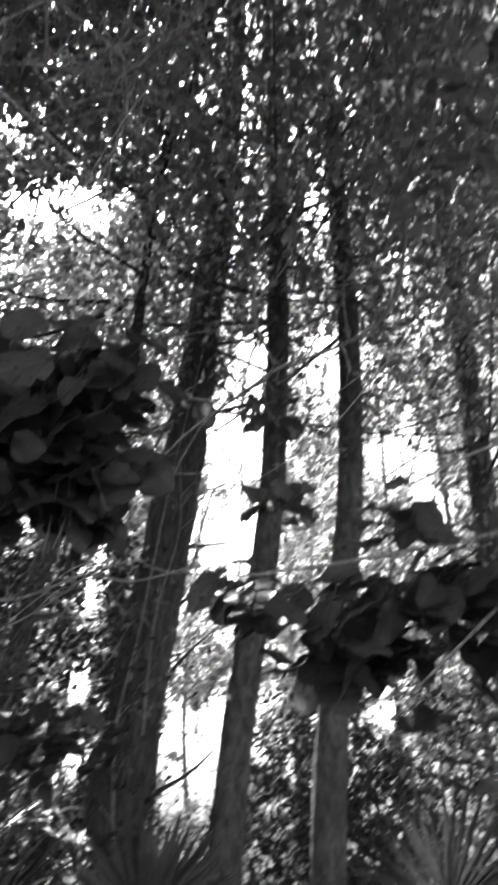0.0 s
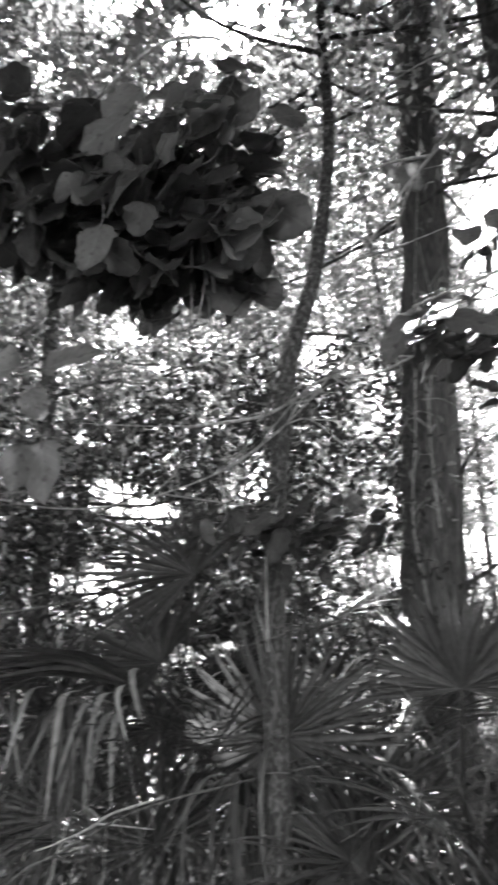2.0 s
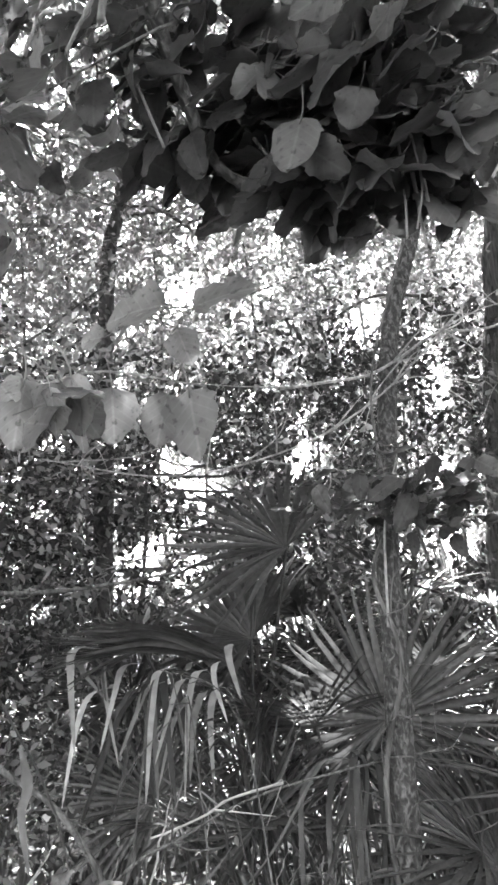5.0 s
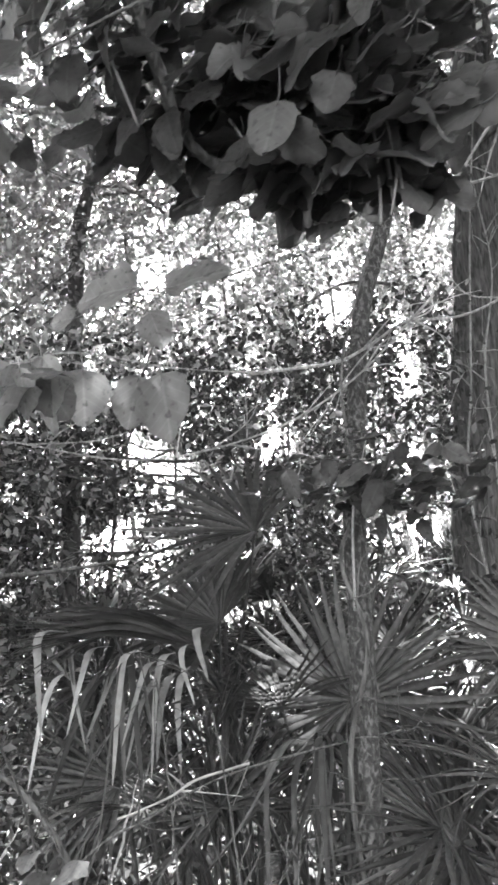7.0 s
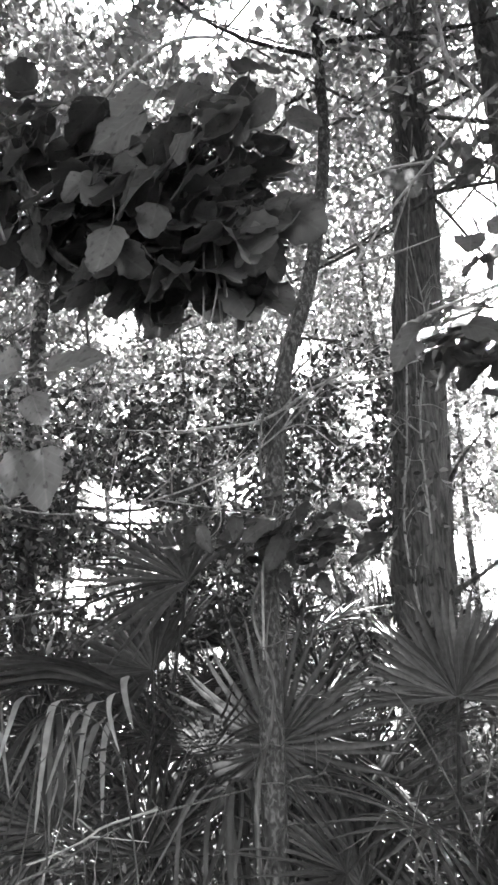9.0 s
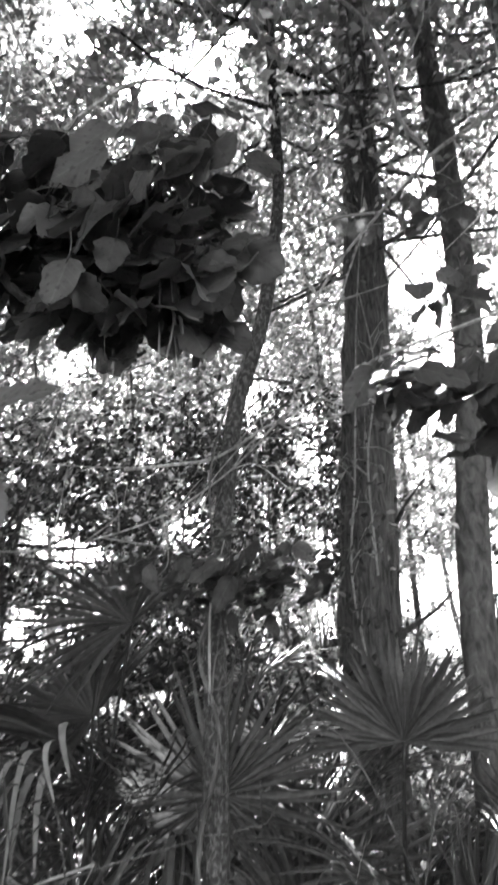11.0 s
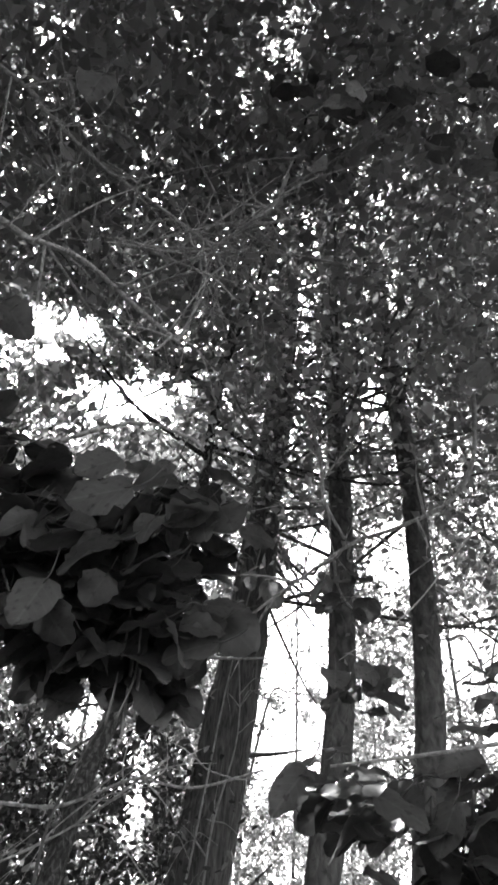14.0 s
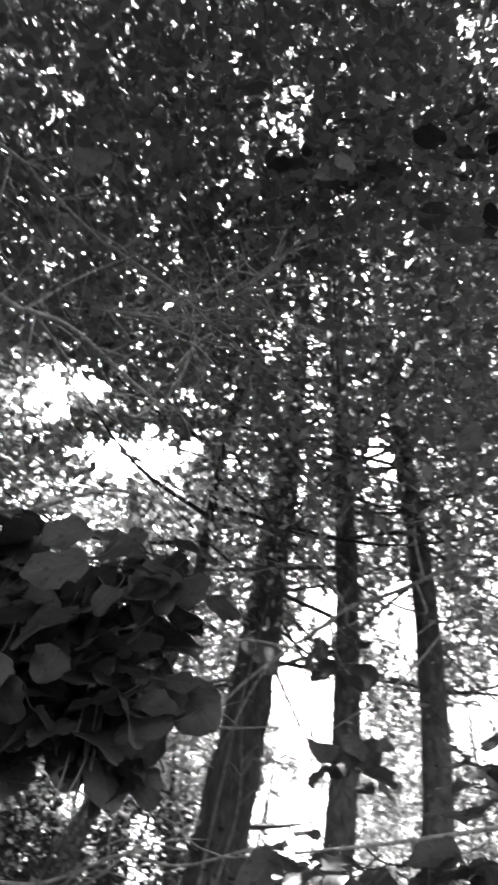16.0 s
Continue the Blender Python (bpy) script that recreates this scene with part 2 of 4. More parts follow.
SMALL_GAPS = np.array([
    (52, 30, 1.5, 1.8), (52, 20, 2.3, 1.4), (36, 48, 3, 2), (13, 4, 2.3, 2.3), (33.4, 26.3, 1.8, 1.4),
    (27, -1, 1.4, 1.4), (43, 41, 2, 3), (52, 68, 3, 2), (-16, 42, 1.5, 2), (19, 21.5, 2.3, 2), (1, 56.5, 1.5, 2), (6, 74, 7, 3.5), (-46, 73.5, 8, 4), (10, 48, 2, 1.5), (24.5, 12, 2, 2.5), (18, 22, 2.6, 2.5), (13, 18, 2.2, 5), (23, 43, 3, 1.8), (2, 46, 2, 2), (-1, 52, 1.5, 1.5)])


def sky_share(p):
    """How thick the foliage stands towards p from the clearing: about 0.1 in the gaps, 1 to 3 elsewhere."""
    v = p - CLEAR
    az = np.degrees(np.arctan2(-v[:, 0], v[:, 1]))
    el = np.degrees(np.arctan2(v[:, 2], np.hypot(v[:, 0], v[:, 1])))
    thick = 3.6 + 2.2 * np.clip((az - 9) / 6, 0, 1) * np.clip((38 - el) / 8, 0, 1) + 2.6 * np.clip((el - 34) / 10, 0, 1) + 1.0 * np.clip((-17 - az) / 6, 0, 1)
    thick += 3.0 * np.clip((16 - el) / 4, 0, 1) * np.clip((-2 - az) / 3, 0, 1)
    thick += 4.2 * np.clip((az - 5) / 3, 0, 1) * np.clip((26 - az) / 5, 0, 1) * np.clip((46 - el) / 6, 0, 1)
    thick += 1.0 * np.clip((az - 22) / 5, 0, 1) * np.clip((40 - el) / 6, 0, 1)
    thick -= 1.3 * np.clip((el - 40) / 6, 0, 1) * np.clip((-4 - az) / 5, 0, 1) * np.clip((72 - el) / 6, 0, 1)
    thick += 2.8 * np.clip((az - 2) / 2, 0, 1) * np.clip((15 - az) / 2, 0, 1) * np.clip((el - 28) / 4, 0, 1) * np.clip((56 - el) / 4, 0, 1)
    thick += 6.0 * np.clip((az - 41) / 4, 0, 1) * np.clip((9 - el) / 5, 0, 1)
    thick += 1.3 * np.clip((az - 7) / 2, 0, 1) * np.clip((18 - az) / 2, 0, 1) * np.clip((el - 8) / 4, 0, 1) * np.clip((46 - el) / 4, 0, 1)
    unseen = ((el < 38) & ((az < -26) | (az > 66))) | ((el < -6) & (az < 30)) | (el < -18)
    thick = np.where(unseen, thick * np.where(el < 24, 0.45, 0.15), thick)
    thick = np.where((el >= 38) & (el < 72) & ((az < -50) | (az > 90)), thick * 0.15, thick)
    thick *= np.where(el < 36, 1.15, 1.0) * (1 + 0.35 * np.clip((el - 44) / 8, 0, 1))
    wave = np.sin(az * 0.55 + 2.0 * np.sin(el * 0.31)) * np.sin(el * 0.6 + 1.7 * np.sin(az * 0.23))
    ripple = np.sin(az * 1.45 + 1.3 * np.sin(el * 0.9)) * np.sin(el * 1.7 + 1.1 * np.sin(az * 0.8))
    fine = np.sin(az * 2.6 + 1.9 * np.sin(el * 1.3 + 0.5)) * np.sin(el * 3.1 + 1.6 * np.sin(az * 1.7))
    grain = np.sin(az * 5.3 + 2.1 * np.sin(el * 2.2 + 1.0)) * np.sin(el * 5.9 + 1.8 * np.sin(az * 2.9))
    low_down = np.clip((36 - el) / 6, 0, 1) * np.clip((az - 5) / 5, 0, 1)
    high_up = np.clip((el - 48) / 6, 0, 1)
    thick *= (1 + 0.15 * high_up) * np.exp((0.6 + 0.35 * high_up) * wave + (0.55 + 0.4 * low_down) * ripple + 0.85 * fine + 0.55 * grain - 0.05) * (1 + 0.18 * np.clip((el - 38) / 8, 0, 1))
    thick *= 1 + 0.6 * np.clip((az - 7) / 5, 0, 1) * np.clip((34 - az) / 6, 0, 1) * np.clip((27 - el) / 5, 0, 1)
    ragged = 1 + 0.35 * np.sin(az * 2.3 + el) + 0.3 * np.sin(el * 2.9 - az * 1.3)
    for gaps, low in ((GAPS, 0.22), (LOW_GAPS, 0.8), (SMALL_GAPS, 3.0)):
        for a, e, ra, re in gaps:
            s = ((az - a) / ra) ** 2 + ((el - e) / re) ** 2
            soft_edge = low + (thick - low) * np.clip((s / ragged - 0.35) / 0.9, 0, 1) ** 1.5
            thick = np.where(s < ragged * 1.25, np.minimum(thick, soft_edge), thick)
    return az, el, thick


HUB = Vector((-0.325, 2.68, 1.3))       # the broad fan leaf stands in the shade


def crown_points(rng, x, y, z0, z1, spread, count, clump):
    """Leaves in clumps along a tall uneven crown."""
    m = max(4, count // 28)
    zc = z0 + (z1 - z0) * rng.random(m) ** 0.85
    a, r = rng.uniform(0, 2 * math.pi, m), spread * np.sqrt(rng.random(m)) * (0.75 + 0.4 * rng.random(m))
    mid = np.stack((x + r * np.cos(a), y + r * np.sin(a), zc), 1)
    k = rng.integers(0, m, count)
    return mid, mid[k] + rng.normal(size=(count, 3)) * np.array((clump, clump, clump * 0.6))


TREES = []      # name, label, base, stem points, radii, bark, crown spread, crown bottom and top, leaves, clump size, leaf size


def tree(label, points, r0, r1, bark, spread, z0, z1, count, clump, size, top=None):
    TREES.append((label, points, r0, r1, bark, spread, z0, z1, count, clump, size, top))


# the trees that stand closest
tree("thick leaning forest tree with rough bark and creepers", [(-0.92, 3.93, -0.1), (-0.74, 3.93, 1.0), (-0.60, 3.94, 2.1), (-0.45, 3.95, 3.2), (-0.33, 3.96, 4.4), (-0.2, 3.97, 6.0), (-0.1, 3.9, 8.5)], 0.180, 0.085, M_BARK, 2.8, 3.7, 9.0, 36000, 0.26, 0.050)
tree("slender straight forest tree with smooth grey bark", [(-0.24, 3.58, -0.1), (-0.15, 3.58, 0.9), (-0.055, 3.58, 1.9), (0.115, 3.58, 3.0), (0.18, 3.58, 4.2), (0.19, 3.58, 5.2), (0.2, 3.55, 8.8)], 0.085, 0.060, M_SMOOTH, 2.7, 3.9, 9.0, 36000, 0.26, 0.050)
tree("slender forest tree with a slightly curved grey trunk", [(0.26, 3.56, -0.1), (0.345, 3.56, 1.4), (0.43, 3.55, 2.2), (0.55, 3.53, 3.1), (0.615, 3.52, 4.2), (0.61, 3.52, 5.6), (0.61, 3.52, 8.6)], 0.085, 0.058, M_SMOOTH, 2.7, 3.9, 9.0, 36000, 0.26, 0.050)
tree("thin leaning tree wound with a climbing vine", [(-0.91, 2.30, -0.1), (-0.88, 2.31, 0.5), (-0.85, 2.32, 0.92), (-0.825, 2.33, 1.35), (-0.822, 2.37, 1.64), (-0.80, 2.46, 2.04), (-0.76, 2.57, 2.47), (-0.665, 2.65, 2.80), (-0.60, 2.72, 3.17), (-0.555, 2.8, 3.62), (-0.55, 2.9, 4.4), (-0.5, 3.0, 5.5)], 0.043, 0.022, M_PALEBARK, 1.8, 3.1, 6.5, 9000, 0.25, 0.048)
tree("straight dark tree behind the saw palmettos", [(-2.99, 3.50, -0.1), (-2.95, 3.55, 1.8), (-2.90, 3.62, 3.8), (-2.80, 3.70, 4.6), (-2.7, 3.8, 7.5)], 0.066, 0.035, M_SMOOTH, 2.4, 1.5, 8.5, 26000, 0.28, 0.044)
tree("dark tree half hidden by its own foliage", [polar(-21, 4.2, -0.1), polar(-20.5, 4.2, 2.5), polar(-21.5, 4.2, 5.0), polar(-22, 4.2, 8.5)], 0.11, 0.05, M_BARK, 1.9, 0.9, 9.0, 26000, 0.28, 0.048)
for az, dist, h in ((29, 4.3, 4.6), (37, 4.0, 4.2), (48, 4.3, 5.0), (57, 3.7, 4.4), (65, 4.0, 4.8), (22, 5.2, 4.5)):
    tree("slim sapling with pale small-leaved sprays", [polar(az, dist, -0.1), polar(az + 1.5, dist, 1.5), polar(az - 1, dist, 3.0), polar(az, dist, h)], 0.014, 0.005, M_SMOOTH, 1.1, 0.5, h, 14000, 0.22, 0.040, "pale")
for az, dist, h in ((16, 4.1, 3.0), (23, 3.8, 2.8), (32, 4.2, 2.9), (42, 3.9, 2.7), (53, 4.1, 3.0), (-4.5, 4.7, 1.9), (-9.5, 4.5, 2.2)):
    tree("understory shrub with small leaves darkened for shade", [polar(az, dist, -0.1), polar(az - 1.5, dist, 1.0), polar(az + 1, dist, 2.0), polar(az, dist, h)], 0.016, 0.005, M_BARK, 0.75, 0.7, h, 11000, 0.14, 0.044, "shade")
# trees behind, near to far
rt = random.Random(5)
for az, dist in ((-36, 5.5), (-30, 8.0), (-18, 7.0), (-11, 8.5), (-4, 10.5), (2.5, 12), (13, 9), (7.5, 9.5), (20.5, 7.5), (29, 8.8), (44, 7.2), (51, 6.0), (60, 7.5), (68, 5.6), (78, 7.0), (-48, 5.8)):
    h = rt.uniform(9, 12)
    lean = rt.uniform(-3, 3)
    tree("forest tree with a thin trunk and loose small-leaved foliage", [polar(az, dist, -0.1), polar(az + lean * 0.3, dist, 2.5), polar(az + lean * 0.8, dist, 5.0), polar(az + lean, dist, h)], rt.uniform(0.03, 0.055), 0.015, M_BARK if rt.random() < 0.5 else M_SMOOTH, 2.4, 0.6, h, 40000, 0.3, 0.060)
for az, dist in ((-40, 13), (-22, 14), (-4, 15.5), (9, 17), (17, 13.5), (26, 16), (35, 13), (42, 15), (50, 12.5), (58, 15), (68, 12), (78, 15)):
    h = rt.uniform(9, 13)
    lean = rt.uniform(-2, 2)
    tree("distant forest tree with leaves coloured pale for haze", [polar(az, dist, -0.1), polar(az + lean * 0.5, dist, 4.0), polar(az + lean, dist, h)], rt.uniform(0.05, 0.09), 0.03, M_SMOOTH, 3.0, 0.3, h, 24000, 0.4, 0.100)
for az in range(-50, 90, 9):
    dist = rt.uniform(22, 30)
    tree("distant forest tree with leaves coloured pale for haze", [polar(az, dist, -0.1), polar(az + 1, dist, 5.0), polar(az, dist, 13)], 0.12, 0.05, M_SMOOTH, 4.5, 0.2, 14, 9000, 0.7, 0.20)
# trees behind the camera close the place
for az, dist in ((76, 2.9), (-62, 3.0), (120, 2.2)):
    tree("tall tree whose crown hangs over the clearing", [polar(az, dist, -0.1), polar(az + 4, dist, 3), polar(az - 3, dist * 0.8, 9)], 0.09, 0.04, M_SMOOTH, 3.4, 3.7, 7.6, 95000, 0.24, 0.074, "over")
# never in view: added to hold back some skylight from behind
for az, dist in ((115, 8), (150, 9.5), (185, 9.0), (215, 9.5), (250, 8)):
    tree("forest tree with a thin trunk and loose small-leaved foliage", [polar(az, dist, -0.1), polar(az, dist, 4), polar(az, dist, 10)], 0.1, 0.04, M_BARK, 2.6, 1.2, 9.5, 5000, 0.4, 0.13)
for az, dist, h in ((49, 4.7, 2.7), (45.5, 5.2, 2.8), (54, 5.0, 2.6)):
    tree("understory shrub with small leaves darkened for shade", [polar(az, dist, -0.1), polar(az - 1.5, dist, 0.8), polar(az + 1, dist, 1.6), polar(az, dist, h)], 0.016, 0.005, M_BARK, 0.8, 0.35, h, 9000, 0.14, 0.046, "shade")
tree("forest tree with a thin trunk and loose small-leaved foliage", [polar(11, 6.6, -0.1), polar(10.5, 6.6, 2.5), polar(12, 6.6, 5.0), polar(11.5, 6.6, 9.5)], 0.04, 0.015, M_BARK, 1.3, 1.8, 9.5, 30000, 0.28, 0.056)


def grow():
    rng = np.random.default_rng(11)
    crowns, all_p, all_s = [], [], []
    for label, pts, r0, r1, bark, spread, z0, z1, count, clump, size, top in TREES:
        mid, p = crown_points(rng, pts[-1][0], pts[-1][1], z0, z1, spread, count, clump)
        s = size * rng.uniform(0.6, 1.35, count)
        far = np.linalg.norm(p - CLEAR, axis=1) > 2.75
        crowns.append((mid, p[far], s[far]))
    P, S = np.concatenate([c[1] for c in crowns]), np.concatenate([c[2] for c in crowns])
    az, el, want = sky_share(P)
    d2 = ((P - CLEAR) ** 2).sum(1)
    cover = S * S * 0.36 * 0.5 / d2
    ia, ie = np.floor((az + 180) / 2.5).astype(int), np.floor((el + 90) / 2.5).astype(int)
    cell = ia * 80 + ie
    total = np.bincount(cell, cover, 145 * 80)
    room = np.radians(2.5) ** 2 * np.cos(np.radians(ie * 2.5 - 88.75))
    keep = rng.random(len(P)) < want * room / np.maximum(total[cell], 1e-9)
    # few leaves grow before the bare trunks
    for row in TREES[:3]:
        for w in smooth_path(row[1], 10):
            v = np.array(w) - CLEAR
            a, e, d = np.degrees(math.atan2(-v[0], v[1])), np.degrees(math.atan2(v[2], math.hypot(v[0], v[1]))), v @ v
            if 20 < e < 64:
                keep &= (np.hypot((az - a) * math.cos(radians(e)), el - e) > 1.9) | (d2 > d) | (rng.random(len(P)) < 0.72)
    for row, low, high, rest in ((TREES[3], -8, 40, 0.35), (TREES[4], -12, 14, 0.15), (TREES[4], 14, 34, 0.6)):
        for w in smooth_path(row[1], 10):
            v = np.array(w) - CLEAR
            a, e, d = np.degrees(math.atan2(-v[0], v[1])), np.degrees(math.atan2(v[2], math.hypot(v[0], v[1]))), v @ v
            if low < e < high:
                keep &= (np.hypot((az - a) * math.cos(radians(e)), el - e) > 1.1) | (d2 > d) | (rng.random(len(P)) < rest)
    # small openings towards the sun let flecks of light through
    side = Vector(sun_way).cross(Vector((0, 0, 1))).normalized()
    over = side.cross(Vector(sun_way))
    pu, pv = P @ np.array(side), P @ np.array(over)
    for i in range(210):
        spot = Vector((rng.uniform(-3.6, 1.6), rng.uniform(2.0, 7.5), rng.uniform(0.1, 0.9)))
        if i < 8:
            spot = Vector((-5.8, 4.5, 0)) + Vector((rng.uniform(-0.9, 0.7), rng.uniform(-0.8, 0.9), 0))
        if (HUB - spot).cross(Vector(sun_way).normalized()).length < 0.4:
            continue
        keep &= ((pu - spot.dot(side)) ** 2 + (pv - spot.dot(over)) ** 2 > rng.uniform(0.08, 0.165) ** 2) | (d2 < 3.0 ** 2)
    behind = np.abs(az - 12) > 95
    keep |= behind & (rng.random(len(P)) < 0.04)
    at = 0
    for (label, pts, r0, r1, bark, spread, z0, z1, count, clump, size, top), (mid, p, s) in zip(TREES, crowns):
        k = keep[at:at + len(p)]
        at += len(p)
        t = thing("tree", label, "tree", "forest trees", at=(pts[0][0], pts[0][1], 0))
        near = size <= 0.05 and r0 > 0.02
        stem(pts, r0, r1, bark, t, 0.22 if bark is M_BARK else 0.12, 18 if near else 9)
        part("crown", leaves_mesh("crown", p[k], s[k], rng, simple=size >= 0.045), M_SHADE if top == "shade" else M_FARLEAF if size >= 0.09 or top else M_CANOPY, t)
        if size < 0.09 and top != "over":
            way = smooth_path(pts, 8)
            _, _, open_sky = sky_share(mid)
            for c, o in list(zip(mid, open_sky))[:: 26 if near else 70]:
                c = Vector(c)
                if (c - Vector(CLEAR)).length < 2.75 or o < 0.5:
                    continue
                root = min((w for w in way if w.z < c.z - 0.2), key=lambda w: (w - c).length, default=None)
                if root is None:
                    continue
                bend = (root + c) / 2 + Vector((0, 0, -0.12 - 0.1 * rng.random()))
                part("limb", tube(bmesh.new(), smooth_path([root, bend, c], 4), 0.014 if near else 0.012, 0.003, 5), bark, t)


grow()


# ---- broad vine leaves ----
def broad_leaf(material, seed, slim=1.0, blunt=0.62):
    """An ovate, cupped leaf 1 long with its stalk; blade begins at the origin, tip along +y."""
    r = random.Random(seed)
    bm = bmesh.new()
    cup, curl, twist, wide = r.uniform(-0.3, 0.7), r.uniform(-0.1, 0.7), r.uniform(-0.35, 0.35), slim * r.uniform(0.34, 0.46)
    grid = []
    for i in range(14):
        y = 0.5 - 0.5 * math.cos(math.pi * i / 13)
        w = 0.004 + wide * math.sin(math.pi * y ** 0.70) ** blunt * (1 + 0.07 * math.sin(i * 2.4 + seed) + r.uniform(-0.04, 0.04)) * (1 if i < 13 else 0)
        line = []
        for u in (-1, -0.75, -0.4, 0, 0.4, 0.75, 1):
            vein = 0.018 * math.cos(y * 26 + abs(u) * 4) * abs(u)
            wave = 0.045 * math.sin(y * 11 + seed + u) * abs(u) ** 2
            z = cup * (u * w) ** 2 * 1.6 - curl * y ** 2 * 0.45 + twist * u * w * y + (-0.02 if u == 0 else 0) + vein + wave
            line.append(bm.verts.new((u * w, y, z)))
        grid.append(line)
    for a, b in zip(grid, grid[1:]):
        for k in range(6):
            bm.faces.new((a[k], a[k + 1], b[k + 1], b[k])).smooth = True
    tube(bm, [Vector((0, 0.12, 0.0)), Vector((0, -0.1, -0.01)), Vector((0.02, -0.3, 0.05)), Vector((0.05, -0.5, 0.18))], 0.010, 0.016, 5)
    me = bpy.data.meshes.new("leaf")
    bm.to_mesh(me)
    bm.free()
    me.materials.append(material)
    return me


BROAD = [broad_leaf(M_VINE, i, 1.0 + 0.02 * i, 0.48 + 0.015 * (i % 5)) for i in range(12)]
NARROW = [broad_leaf(M_VINE, 60 + i, 0.66) for i in range(8)]
PALE = [broad_leaf(M_PALE, 30 + i) for i in range(6)]
SOFT = [broad_leaf(M_SOFT, 80 + i, 0.8 + 0.05 * i, 0.48 + 0.02 * (i % 4)) for i in range(8)]


def leaf_pose(at, tip, face, size):
    y = Vector(tip).normalized()
    x = y.cross(Vector(face)).normalized()
    z = x.cross(y)
    m = Matrix((x, y, z)).transposed().to_4x4()
    return Matrix.Translation(at) @ m @ Matrix.Diagonal((size, size, size, 1))


def put_leaves(parent, r, middle, spread, count, size, shapes, style="hanging", facing=(0.1, -0.9, 0.45)):
    """Leaves round a middle, each a mesh of its own; style: hanging, flat, or layered like shingles."""
    for i in range(count):
        for _ in range(20):
            q = Vector([r.gauss(0, 0.5) for _ in range(3)])
            if q.length < 1.1:
                break
        at = Vector(middle) + Vector((q.x * spread[0], q.y * spread[1], q.z * spread[2]))
        v = at - Vector(CLEAR)
        if at.y < 1.4 and at.z < 3 and math.degrees(math.atan2(-v.x, v.y)) < 42 and v.z > math.hypot(v.x, v.y) * 0.94:
            continue
        tip = Vector((r.gauss(0, 0.6), r.gauss(-0.2, 0.5), -0.7 + r.gauss(0, 0.45)))
        face = Vector(facing) + Vector([r.gauss(0, 0.45) for _ in range(3)])
        if style == "layered":
            tip = Vector((r.gauss(0, 0.8), r.gauss(-0.25, 0.3), r.gauss(-0.45, 0.3)))
            face = Vector((r.gauss(0, 0.3), r.gauss(-0.85, 0.2), r.gauss(0.5, 0.2)))
            if r.random() < 0.35:
                face = Vector((r.gauss(0, 0.3), r.gauss(-0.15, 0.2), 1.0))
        elif style == "hanging" and i % 2:
            tip = Vector((r.gauss(-0.1, 0.5), r.gauss(-0.55, 0.3), r.gauss(-0.5, 0.25)))
            face = Vector((r.gauss(0, 0.3), r.gauss(-0.5, 0.25), 0.75))
        elif style == "flat" and i % 5:
            tip = Vector((r.gauss(-0.2, 0.8), r.gauss(-0.2, 0.4), r.gauss(-0.2, 0.2)))
            face = Vector((r.gauss(0, 0.3), r.gauss(-0.35, 0.25), 0.9))
        s = size * r.uniform(0.65, 1.2)
        part("leaf", r.choice(shapes), M_VINE, parent, at=leaf_pose(at, tip, face, s))


def vine(label, branches, clusters, extra=(), seed=1, thickness=0.006, style="hanging", shapes=None):
    shapes = shapes or BROAD
    v = thing("vine", label, "vine", "leafy vines", at=branches[0][0])
    r = random.Random(seed)
    for b in branches:
        part("stem", tube(bmesh.new(), smooth_path(b, 6), thickness, thickness * 0.35, 6, 0.2, b[0][0]), M_TWIG, v)
    for middle, spread, count, size in clusters:
        put_leaves(v, r, middle, spread, count, size, shapes, style)
    for at, tip, face, size, *other in extra:
        part("leaf", r.choice(other[0] if other else shapes), M_VINE, v, at=leaf_pose(at, tip, face, size))
    return v


